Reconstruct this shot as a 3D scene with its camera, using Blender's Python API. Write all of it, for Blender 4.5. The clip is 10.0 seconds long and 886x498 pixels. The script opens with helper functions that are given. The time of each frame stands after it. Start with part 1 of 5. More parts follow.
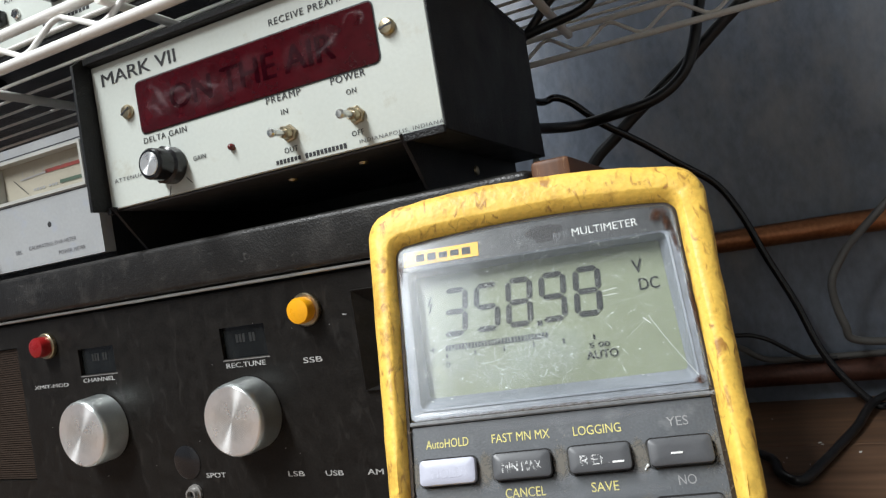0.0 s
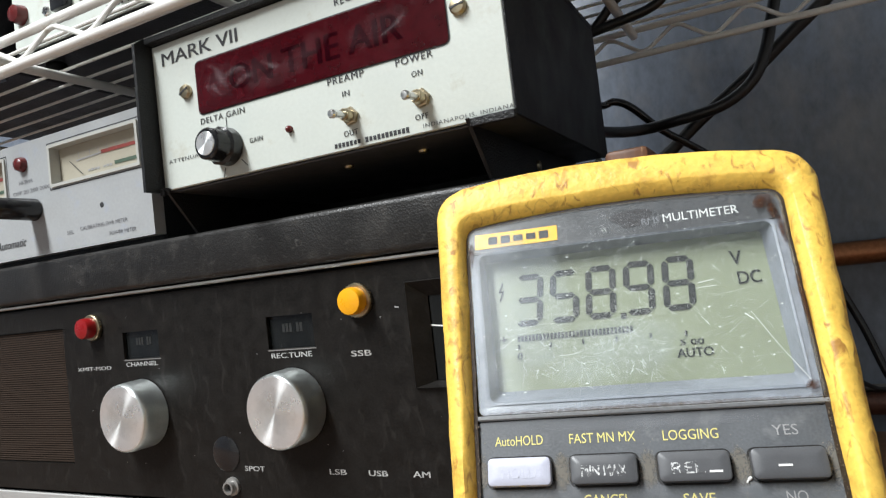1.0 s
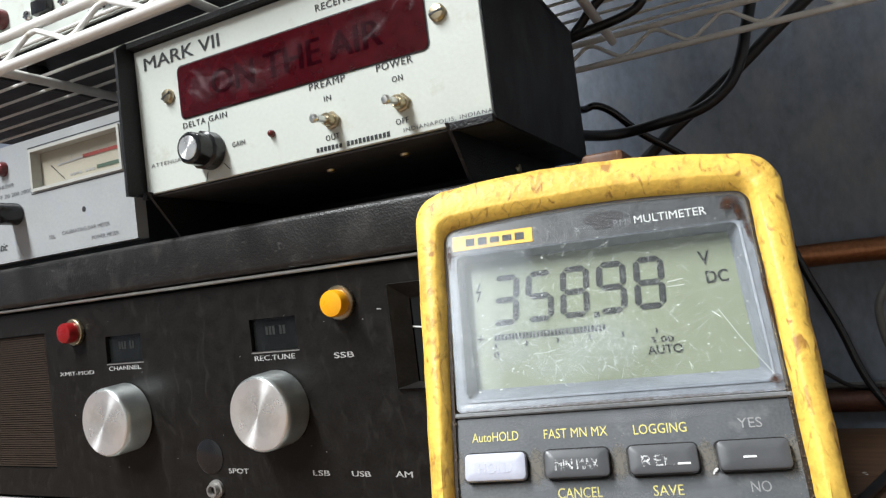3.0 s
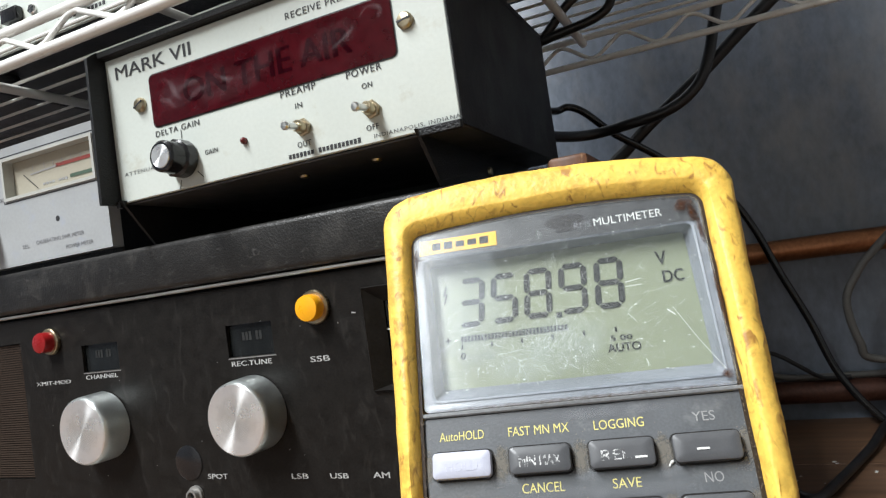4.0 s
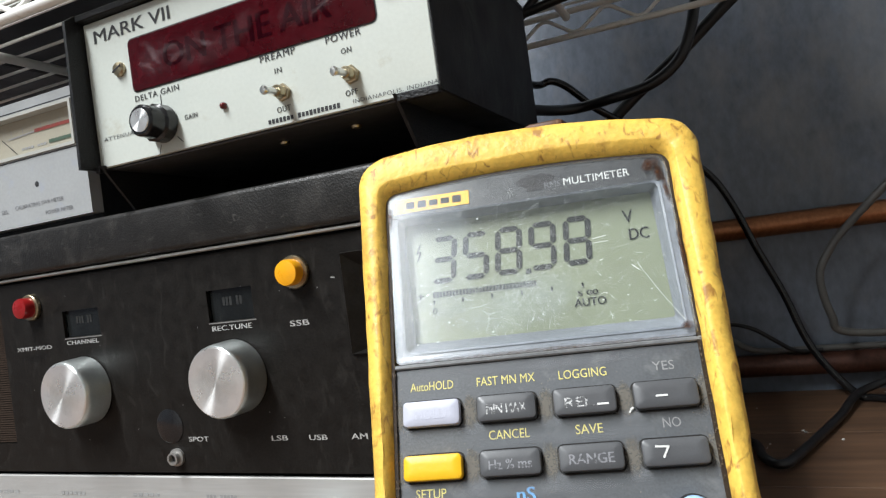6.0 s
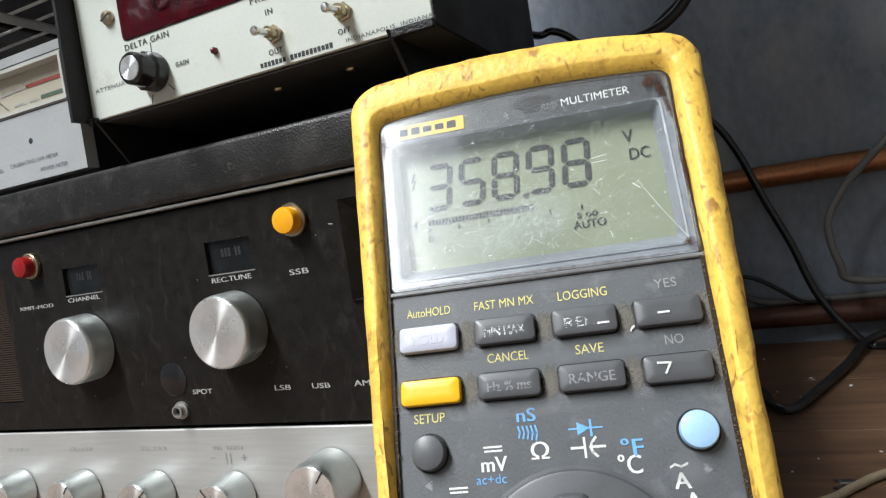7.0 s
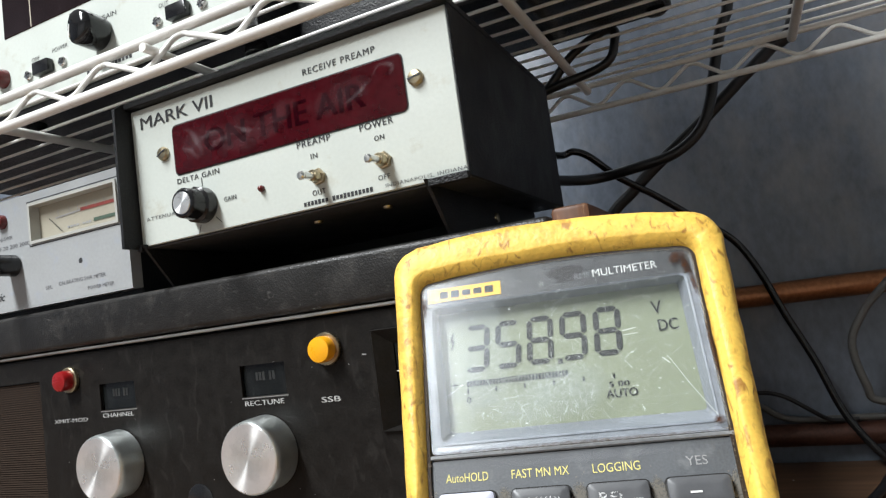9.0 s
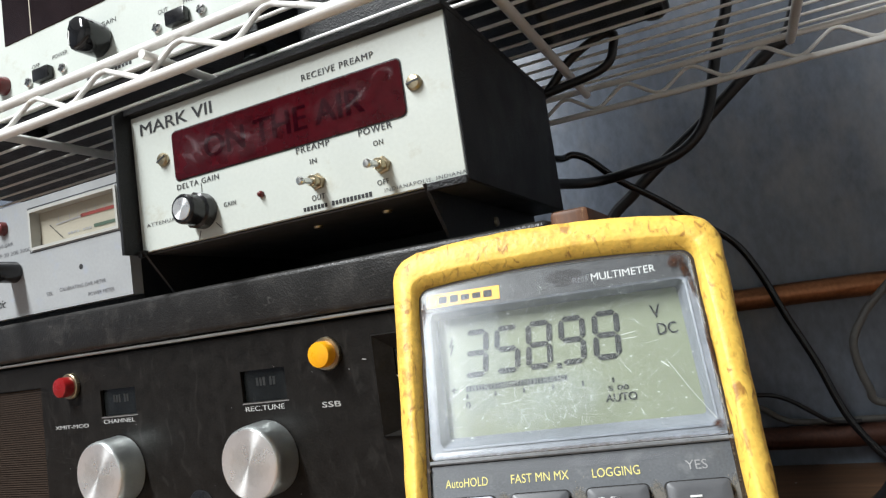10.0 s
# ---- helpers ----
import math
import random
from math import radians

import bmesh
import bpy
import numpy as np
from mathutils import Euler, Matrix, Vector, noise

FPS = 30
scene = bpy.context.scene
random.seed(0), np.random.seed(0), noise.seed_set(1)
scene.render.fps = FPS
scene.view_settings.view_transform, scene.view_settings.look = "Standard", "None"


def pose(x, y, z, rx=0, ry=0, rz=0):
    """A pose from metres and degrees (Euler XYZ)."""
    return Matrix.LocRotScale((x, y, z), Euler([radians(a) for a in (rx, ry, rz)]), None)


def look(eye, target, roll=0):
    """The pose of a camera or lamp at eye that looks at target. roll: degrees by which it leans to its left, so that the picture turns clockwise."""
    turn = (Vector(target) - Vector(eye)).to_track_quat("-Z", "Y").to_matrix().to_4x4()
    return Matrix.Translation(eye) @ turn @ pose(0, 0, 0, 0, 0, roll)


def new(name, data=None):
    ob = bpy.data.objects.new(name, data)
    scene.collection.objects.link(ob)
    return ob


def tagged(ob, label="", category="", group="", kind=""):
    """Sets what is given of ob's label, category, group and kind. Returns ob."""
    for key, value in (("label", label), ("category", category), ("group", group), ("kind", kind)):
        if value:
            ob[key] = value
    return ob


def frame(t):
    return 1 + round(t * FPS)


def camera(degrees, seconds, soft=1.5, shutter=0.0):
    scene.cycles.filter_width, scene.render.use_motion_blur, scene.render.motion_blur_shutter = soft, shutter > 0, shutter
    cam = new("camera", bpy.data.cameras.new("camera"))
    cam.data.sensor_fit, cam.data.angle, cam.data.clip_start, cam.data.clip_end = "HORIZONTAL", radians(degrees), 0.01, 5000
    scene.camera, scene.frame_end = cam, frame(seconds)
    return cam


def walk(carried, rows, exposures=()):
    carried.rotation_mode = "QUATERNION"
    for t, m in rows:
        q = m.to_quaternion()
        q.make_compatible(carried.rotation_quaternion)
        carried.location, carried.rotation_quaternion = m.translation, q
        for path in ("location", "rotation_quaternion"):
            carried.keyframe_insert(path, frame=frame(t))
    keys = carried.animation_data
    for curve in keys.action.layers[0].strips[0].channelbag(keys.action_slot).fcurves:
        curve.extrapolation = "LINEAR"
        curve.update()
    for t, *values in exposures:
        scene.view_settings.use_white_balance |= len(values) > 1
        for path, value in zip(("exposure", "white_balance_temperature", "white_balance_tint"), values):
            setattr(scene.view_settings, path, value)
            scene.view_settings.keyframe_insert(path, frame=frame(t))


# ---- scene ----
cam = camera(67.5, 10.0, soft=1.3)
PATH = [
    (0, (0.24298, -0.28520, 0.12116), (-0.15745, 0.63105, 0.13324), -9.31),
    (0.5, (0.22947, -0.27725, 0.11700), (-0.19315, 0.62824, 0.15540), -7.65),
    (1, (0.22450, -0.27612, 0.11315), (-0.22040, 0.61856, 0.15335), -6.60),
    (1.5, (0.22394, -0.27771, 0.11478), (-0.23191, 0.61133, 0.15737), -6.04),
    (2, (0.22453, -0.27688, 0.11274), (-0.22217, 0.61682, 0.15460), -6.00),
    (2.5, (0.22520, -0.27568, 0.11200), (-0.20941, 0.62411, 0.15045), -6.47),
    (2.7, (0.22588, -0.27676, 0.11189), (-0.20656, 0.62537, 0.15285), -6.64),
    (3.8, (0.23605, -0.28323, 0.11360), (-0.17007, 0.63121, 0.15561), -7.84),
    (4, (0.23580, -0.28178, 0.11259), (-0.16724, 0.63253, 0.15250), -8.05),
    (4.5, (0.23770, -0.28470, 0.11352), (-0.15733, 0.63299, 0.15598), -8.27),
    (5, (0.23621, -0.28446, 0.10564), (-0.16051, 0.63316, 0.12974), -7.85),
    (5.2, (0.23849, -0.28490, 0.10951), (-0.15776, 0.63298, 0.13134), -7.75),
    (6.3, (0.24069, -0.28375, 0.09995), (-0.14847, 0.64157, 0.10226), -7.71),
    (6.5, (0.23898, -0.28032, 0.09598), (-0.15113, 0.64045, 0.09380), -7.95),
    (7, (0.23972, -0.27920, 0.09050), (-0.16326, 0.63544, 0.05841), -8.83),
    (7.2, (0.24298, -0.28290, 0.10069), (-0.16317, 0.63120, 0.06628), -9.01),
    (7.5, (0.24244, -0.28836, 0.11100), (-0.15771, 0.62809, 0.11401), -8.92),
    (7.8, (0.24268, -0.29287, 0.11860), (-0.15634, 0.62247, 0.17271), -8.61),
    (8, (0.24054, -0.29288, 0.11731), (-0.15692, 0.62229, 0.18436), -8.36),
    (8.5, (0.24073, -0.29304, 0.11734), (-0.16307, 0.61806, 0.20002), -7.96),
    (9, (0.24213, -0.29294, 0.11614), (-0.16539, 0.61527, 0.21134), -7.82),
    (9.5, (0.24319, -0.29312, 0.11755), (-0.16549, 0.61404, 0.21775), -8.02),
    (10, (0.24311, -0.29264, 0.11650), (-0.16546, 0.61454, 0.21702), -8.14),
]
EXPOSURE = [(0, -0.26), (0.5, -0.10), (1, -0.06), (2.5, -0.03), (5, -0.07), (6.5, -0.18), (7, -0.15), (7.5, -0.30), (8, -0.16), (9, -0.05), (10, -0.03)]
walk(cam, [(t, look(eye, target, roll)) for t, eye, target, roll in PATH], EXPOSURE)

# ---------- light ----------
world = bpy.data.worlds.new("world")
scene.world = world
world.use_nodes = True
world.node_tree.nodes["Background"].inputs[0].default_value = (0.6, 0.75, 1.0, 1)
world.node_tree.nodes["Background"].inputs[1].default_value = 0.3


def area_lamp(name, eye, target, sx, sy, watts, colour):
    data = bpy.data.lights.new(name, "AREA")
    data.shape, data.size, data.size_y, data.energy, data.color = "RECTANGLE", sx, sy, watts, colour
    ob = new(name, data)
    ob.matrix_world = look(eye, target)
    return ob


LAMPS = ((-0.44, -1.10, 1.50, 91, 0.24),)
for lx, ly, lz, watts, wide in LAMPS:
    area_lamp("tube_light", (lx, ly, lz), (lx, ly, 0), wide, 1.5, watts, (0.96, 1.0, 1.02))


# ---------- materials ----------
def material(name, colour, rough=0.5, metal=0.0, vary=0.12, fine=400.0, coarse=25.0, bump=0.05, stretch=(1, 1, 1),
             stain=None, stain_at=0.62, stain_soft=0.08, stain_scale=60.0, coat=0.0, spec=0.5, bump_kind="noise", bump_scale=None, stain2=None, stain2_at=0.6, stain2_scale=300.0, stain2_stretch=(1, 1, 1)):
    m = bpy.data.materials.new(name)
    m.use_nodes = True
    nt = m.node_tree
    N, L = nt.nodes, nt.links
    b = N["Principled BSDF"]
    b.inputs["Metallic"].default_value = metal
    b.inputs["Coat Weight"].default_value = coat
    b.inputs["Specular IOR Level"].default_value = spec
    co = N.new("ShaderNodeTexCoord")
    mp = N.new("ShaderNodeMapping")
    mp.inputs["Scale"].default_value = stretch
    L.new(co.outputs["Object"], mp.inputs["Vector"])

    def noise_tex(scale, detail=4.0):
        t = N.new("ShaderNodeTexNoise")
        t.inputs["Scale"].default_value, t.inputs["Detail"].default_value = scale, detail
        L.new(mp.outputs["Vector"], t.inputs["Vector"])
        return t
    f, c = noise_tex(fine), noise_tex(coarse, 5.0)
    add = N.new("ShaderNodeMath")
    add.operation = "ADD"
    L.new(f.outputs["Fac"], add.inputs[0])
    L.new(c.outputs["Fac"], add.inputs[1])
    ramp = N.new("ShaderNodeMapRange")
    ramp.inputs["From Min"].default_value, ramp.inputs["From Max"].default_value = 0.6, 1.4
    ramp.inputs["To Min"].default_value, ramp.inputs["To Max"].default_value = 1 - vary, 1 + vary
    L.new(add.outputs[0], ramp.inputs["Value"])
    mul = N.new("ShaderNodeVectorMath")
    mul.operation = "SCALE"
    mul.inputs[0].default_value = colour
    L.new(ramp.outputs[0], mul.inputs["Scale"])
    out = mul.outputs[0]
    if stain is not None:
        s = noise_tex(stain_scale, 8.0)
        s.inputs["Roughness"].default_value = 0.7
        sr = N.new("ShaderNodeMapRange")
        sr.inputs["From Min"].default_value, sr.inputs["From Max"].default_value = stain_at, stain_at + stain_soft
        L.new(s.outputs["Fac"], sr.inputs["Value"])
        mx = N.new("ShaderNodeMix")
        mx.data_type = "RGBA"
        L.new(sr.outputs[0], mx.inputs[0])
        L.new(out, mx.inputs[6])
        mx.inputs[7].default_value = (*stain, 1)
        out = mx.outputs[2]
    if stain2 is not None:
        mp2 = N.new("ShaderNodeMapping")
        mp2.inputs["Scale"].default_value = stain2_stretch
        L.new(co.outputs["Object"], mp2.inputs["Vector"])
        s2 = N.new("ShaderNodeTexNoise")
        s2.inputs["Scale"].default_value, s2.inputs["Detail"].default_value, s2.inputs["Distortion"].default_value = stain2_scale, 6.0, 1.2
        L.new(mp2.outputs["Vector"], s2.inputs["Vector"])
        sr2 = N.new("ShaderNodeMapRange")
        sr2.inputs["From Min"].default_value, sr2.inputs["From Max"].default_value = stain2_at, stain2_at + 0.13
        L.new(s2.outputs["Fac"], sr2.inputs["Value"])
        mx2 = N.new("ShaderNodeMix")
        mx2.data_type = "RGBA"
        L.new(sr2.outputs[0], mx2.inputs[0])
        L.new(out, mx2.inputs[6])
        mx2.inputs[7].default_value = (*stain2, 1)
        out = mx2.outputs[2]
    L.new(out, b.inputs["Base Color"])
    rr = N.new("ShaderNodeMapRange")
    rr.inputs["From Min"].default_value, rr.inputs["From Max"].default_value = 0.3, 0.7
    rr.inputs["To Min"].default_value, rr.inputs["To Max"].default_value = rough * 0.8, min(1, rough * 1.2)
    L.new(c.outputs["Fac"], rr.inputs["Value"])
    L.new(rr.outputs[0], b.inputs["Roughness"])
    if bump:
        bp = N.new("ShaderNodeBump")
        bp.inputs["Strength"].default_value, bp.inputs["Distance"].default_value = bump, 0.001
        if bump_kind == "leather":
            v = N.new("ShaderNodeTexVoronoi")
            v.inputs["Scale"].default_value = bump_scale or 700
            L.new(mp.outputs["Vector"], v.inputs["Vector"])
            L.new(v.outputs["Distance"], bp.inputs["Height"])
        else:
            h = f if not bump_scale else noise_tex(bump_scale)
            L.new(h.outputs["Fac"], bp.inputs["Height"])
        L.new(bp.outputs[0], b.inputs["Normal"])
    return m


def spun_metal(name, colour, rough, radial=True):
    m = material(name, colour, rough, 0.82, vary=0.06, fine=900, coarse=60, bump=0.02)
    b = m.node_tree.nodes["Principled BSDF"]
    b.inputs["Anisotropic"].default_value = 0.93
    b.inputs["Anisotropic Rotation"].default_value = 0.25
    if radial:
        t = m.node_tree.nodes.new("ShaderNodeTangent")
        t.direction_type, t.axis = "RADIAL", "Z"
        m.node_tree.links.new(t.outputs[0], b.inputs["Tangent"])
    return m


def clear_cover(name, tint, rough):
    m = bpy.data.materials.new(name)
    m.use_nodes = True
    N, L = m.node_tree.nodes, m.node_tree.links
    N.remove(N["Principled BSDF"])
    tr, gl, fr, mx = N.new("ShaderNodeBsdfTransparent"), N.new("ShaderNodeBsdfGlossy"), N.new("ShaderNodeFresnel"), N.new("ShaderNodeMixShader")
    tr.inputs[0].default_value = (*tint, 1)
    gl.inputs["Roughness"].default_value = rough
    fr.inputs["IOR"].default_value = 1.42
    tx = N.new("ShaderNodeTexNoise")
    tx.inputs["Scale"].default_value = 500
    bp = N.new("ShaderNodeBump")
    bp.inputs["Strength"].default_value, bp.inputs["Distance"].default_value = 0.08, 0.0005
    L.new(tx.outputs["Fac"], bp.inputs["Height"])
    L.new(bp.outputs[0], gl.inputs["Normal"])
    L.new(fr.outputs[0], mx.inputs[0])
    L.new(tr.outputs[0], mx.inputs[1])
    L.new(gl.outputs[0], mx.inputs[2])
    hz, hr, df, mh = N.new("ShaderNodeTexNoise"), N.new("ShaderNodeMapRange"), N.new("ShaderNodeBsdfDiffuse"), N.new("ShaderNodeMixShader")
    hz.inputs["Scale"].default_value, hz.inputs["Detail"].default_value, hz.inputs["Roughness"].default_value = 70, 9, 0.72
    hr.inputs["From Min"].default_value, hr.inputs["From Max"].default_value, hr.inputs["To Min"].default_value, hr.inputs["To Max"].default_value = 0.42, 0.80, 0.0, 0.12
    df.inputs[0].default_value = (0.62, 0.65, 0.66, 1)
    L.new(hz.outputs["Fac"], hr.inputs["Value"])
    L.new(hr.outputs[0], mh.inputs[0])
    L.new(mx.outputs[0], mh.inputs[1])
    L.new(df.outputs[0], mh.inputs[2])
    L.new(mh.outputs[0], N["Material Output"].inputs["Surface"])
    return m


def ink(name, colour, rough=0.6):
    return material(name, colour, rough, 0.0, vary=0.2, fine=2500, coarse=300, bump=0)


M_yellow = material("worn_yellow_rubber", (0.86, 0.545, 0.095), 0.5, vary=0.14, fine=700, coarse=60, bump=0.28, stain=(0.34, 0.155, 0.026), stain_at=0.52, stain_soft=0.32, stain_scale=85, bump_scale=450, stain2=(0.40, 0.20, 0.04), stain2_at=0.555, stain2_scale=260, stain2_stretch=(1, 0.55, 1))
M_panel = material("dark_grey_plastic", (0.098, 0.104, 0.112), 0.5, vary=0.24, fine=1500, coarse=60, bump=0.08, stain=(0.215, 0.22, 0.225), stain_at=0.55, stain_soft=0.28, stain_scale=95)
M_key = material("grey_rubber_key", (0.084, 0.086, 0.092), 0.42, vary=0.1, fine=2500, coarse=150, bump=0.03)
M_key_white = material("pale_grey_key", (0.49, 0.50, 0.59), 0.4, vary=0.05, fine=900, coarse=150, bump=0.05)
M_key_yellow = material("yellow_key", (0.90, 0.50, 0.01), 0.4, vary=0.05, fine=900, coarse=150, bump=0.05)
M_key_blue = material("pale_blue_key", (0.38, 0.60, 0.88), 0.4, vary=0.05, fine=900, coarse=150, bump=0.05)
M_lcd = material("lcd_grey_green", (0.275, 0.30, 0.208), 0.35, vary=0.05, fine=300, coarse=20, bump=0)
M_seg = ink("lcd_dark", (0.008, 0.010, 0.010))
M_border = material("dark_border_print", (0.058, 0.058, 0.062), 0.4, vary=0.3, fine=600, coarse=120, bump=0.05, stain=(0.14, 0.14, 0.147), stain_at=0.56, stain_soft=0.2, stain_scale=160)
M_bezel = material("bezel_grey", (0.235, 0.25, 0.285), 0.35, vary=0.30, fine=800, coarse=120, bump=0.08, stain=(0.12, 0.105, 0.095), stain_at=0.60, stain_soft=0.2, stain_scale=150)
M_cover = clear_cover("scratched_clear_plastic", (0.94, 0.95, 0.95), 0.20)
M_scratch = ink("scratch_pale", (0.62, 0.65, 0.63), 0.6)
M_grime = material("brown_grime", (0.030, 0.020, 0.014), 0.8, vary=0.4, fine=2000, coarse=300, bump=0.3)
M_black_gap = ink("black_gap", (0.012, 0.011, 0.011), 0.8)
M_white_ink = ink("white_ink", (0.78, 0.78, 0.76))
M_yellow_ink = ink("yellow_ink", (0.72, 0.64, 0.22))
M_blue_ink = ink("blue_ink", (0.16, 0.42, 0.78))
M_radio_ink = material("worn_panel_ink", (0.44, 0.44, 0.43), 0.6, vary=0.2, fine=900, coarse=200, bump=0, stain=(0.16, 0.16, 0.155), stain_at=0.52, stain_soft=0.1, stain_scale=700)
M_black_ink = ink("black_ink", (0.02, 0.02, 0.022))
M_grey_ink = ink("grey_ink", (0.31, 0.31, 0.31))
M_radio = material("black_painted_metal", (0.0098, 0.0087, 0.0078), 0.46, spec=0.17, stain2=(0.0180, 0.0165, 0.0150), stain2_at=0.57, stain2_scale=150, stain2_stretch=(1, 0.4, 1), vary=0.42, fine=700, coarse=130, bump=0.12, stain=(0.020, 0.0185, 0.017), stain_at=0.62, stain_soft=0.25, stain_scale=35)
M_leather = material("black_leatherette", (0.0135, 0.0125, 0.0118), 0.40, spec=0.36, vary=0.35, fine=500, coarse=40, bump=0.17, bump_kind="leather", bump_scale=950, stain=(0.040, 0.037, 0.034), stain_at=0.52, stain_soft=0.22, stain_scale=55, stain2=(0.052, 0.049, 0.046), stain2_at=0.62, stain2_scale=330, stain2_stretch=(0.6, 1, 1))
M_trim = material("dull_silver_trim", (0.36, 0.35, 0.335), 0.45, 0.7, vary=0.12, fine=800, coarse=60, bump=0.05)
M_grille = material("brown_grille_cloth", (0.036, 0.025, 0.019), 0.8, spec=0.12, vary=0.2, fine=1500, coarse=60, bump=0.2)
M_knob = spun_metal("spun_aluminium", (0.92, 0.92, 0.91), 0.30)
M_knob_side = material("knurled_aluminium", (0.66, 0.70, 0.69), 0.38, 1.0, vary=0.12, fine=1500, coarse=120, bump=0.2)
M_window = material("dark_dial_glass", (0.007, 0.0075, 0.0075), 0.12, spec=0.3, vary=0.1, fine=300, coarse=60, bump=0)
M_pane = material("streaked_dark_pane", (0.0085, 0.0095, 0.0095), 0.22, spec=0.4, vary=0.5, fine=500, coarse=90, bump=0, stretch=(1, 0.35, 1), stain=(0.020, 0.0215, 0.021), stain_at=0.55, stain_soft=0.3, stain_scale=90)
M_red = material("red_plastic", (0.24, 0.007, 0.008), 0.3, vary=0.1, fine=600, coarse=100, bump=0)
M_dark_red = material("dark_red_lamp", (0.10, 0.012, 0.012), 0.25, vary=0.1, fine=600, coarse=100, bump=0)
M_amber = material("amber_plastic", (0.86, 0.38, 0.008), 0.32, vary=0.06, fine=600, coarse=100, bump=0)
M_lever = material("dull_nickel", (0.66, 0.66, 0.64), 0.28, 1.0, vary=0.08, fine=800, coarse=100, bump=0.03)
M_brass = material("dull_brass", (0.44, 0.37, 0.25), 0.34, 1.0, vary=0.2, fine=800, coarse=100, bump=0.1)
M_chrome = material("worn_chrome", (0.70, 0.70, 0.68), 0.2, 1.0, vary=0.1, fine=800, coarse=100, bump=0.05)
M_black_plastic = material("black_plastic", (0.010, 0.010, 0.011), 0.22, vary=0.2, fine=800, coarse=80, bump=0.04)
M_case = material("black_crackle_case", (0.0078, 0.0078, 0.0090), 0.42, spec=0.30, vary=0.4, fine=900, coarse=40, bump=0.65, bump_scale=900, stain=(0.034, 0.034, 0.035), stain_at=0.60, stain_soft=0.1, stain_scale=420)
M_gloss = material("glossy_black_knob", (0.010, 0.010, 0.011), 0.10, vary=0.1, fine=800, coarse=80, bump=0.02)
M_cream = material("off_white_panel", (0.515, 0.545, 0.505), 0.42, vary=0.05, fine=500, coarse=20, bump=0.05, stain=(0.40, 0.385, 0.31), stain_at=0.57, stain_soft=0.2, stain_scale=38)
# The screen's paler blotches put cloudy reflections into its colour
M_red_screen = material("dark_red_screen", (0.041, 0.0018, 0.0040), 0.16, vary=0.4, fine=120, coarse=30, bump=0.03, coat=0.3, spec=0.3, stain=(0.066, 0.012, 0.016), stain_at=0.56, stain_soft=0.35, stain_scale=28)
M_red_letter = material("darkened_letter", (0.0165, 0.0016, 0.0034), 0.5, vary=0.4, fine=300, coarse=60, bump=0, spec=0.0)
M_silver_panel = material("brushed_silver_panel", (0.47, 0.465, 0.455), 0.55, 0.45, vary=0.10, fine=500, coarse=20, bump=0.08, stretch=(0.06, 1, 1))
M_frame = material("pale_dial_frame", (0.40, 0.40, 0.37), 0.45, vary=0.06, fine=500, coarse=60, bump=0)
M_dial = material("cream_dial_card", (0.37, 0.34, 0.27), 0.6, vary=0.06, fine=500, coarse=60, bump=0)
M_wire = material("white_coated_wire", (0.75, 0.735, 0.70), 0.35, vary=0.06, fine=600, coarse=50, bump=0.06, stain=(0.42, 0.37, 0.29), stain_at=0.60, stain_soft=0.14, stain_scale=80)
M_faded_ink = material("faded_grey_ink", (0.24, 0.24, 0.26), 0.6, vary=0.2, fine=900, coarse=200, bump=0, stain=(0.07, 0.071, 0.074), stain_at=0.50, stain_soft=0.08, stain_scale=800)
M_worn_ink = material("worn_white_ink", (0.62, 0.62, 0.62), 0.6, vary=0.2, fine=900, coarse=200, bump=0, stain=(0.07, 0.071, 0.074), stain_at=0.47, stain_soft=0.05, stain_scale=750)
# Paler blotches put the patchy light on the wall into its paint
M_wall = material("blue_grey_wall_paint", (0.145, 0.168, 0.208), 0.36, vary=0.30, fine=160, coarse=12, bump=0.5, stain=(0.235, 0.232, 0.24), stain_at=0.50, stain_soft=0.2, stain_scale=8, bump_scale=110, stretch=(1, 1, 0.55))
M_copper = material("tarnished_copper", (0.38, 0.165, 0.078), 0.38, 0.85, vary=0.35, fine=300, coarse=30, bump=0.1)
M_dark_copper = material("dark_copper", (0.085, 0.034, 0.022), 0.5, 0.4, vary=0.45, fine=300, coarse=25, bump=0.15)
M_wood = material("brown_wood_top", (0.150, 0.084, 0.049), 0.45, vary=0.6, fine=90, coarse=16, bump=0.15, stretch=(0.12, 1, 1))
M_block = material("reddish_wood", (0.10, 0.042, 0.019), 0.45, spec=0.35, vary=0.45, fine=300, coarse=60, bump=0.15, stretch=(1, 0.2, 0.15), stain=(0.30, 0.17, 0.085), stain_at=0.60, stain_soft=0.08, stain_scale=120)
M_cable = material("black_cable_rubber", (0.013, 0.013, 0.014), 0.35, vary=0.2, fine=500, coarse=60, bump=0.05)
M_cable_gloss = material("glossy_black_cable", (0.010, 0.010, 0.011), 0.14, vary=0.2, fine=500, coarse=60, bump=0.03)
M_cable_grey = material("grey_cable", (0.105, 0.102, 0.095), 0.45, vary=0.15, fine=500, coarse=60, bump=0.05)
M_room = material("plain_wall_paint", (0.62, 0.62, 0.61), 0.7, vary=0.06, fine=60, coarse=4, bump=0.1)
M_ceiling = material("white_ceiling_paint", (0.70, 0.70, 0.68), 0.8, vary=0.04, fine=60, coarse=4, bump=0.1)
M_floor = material("grey_floor", (0.34, 0.32, 0.30), 0.5, vary=0.2, fine=60, coarse=5, bump=0.1)


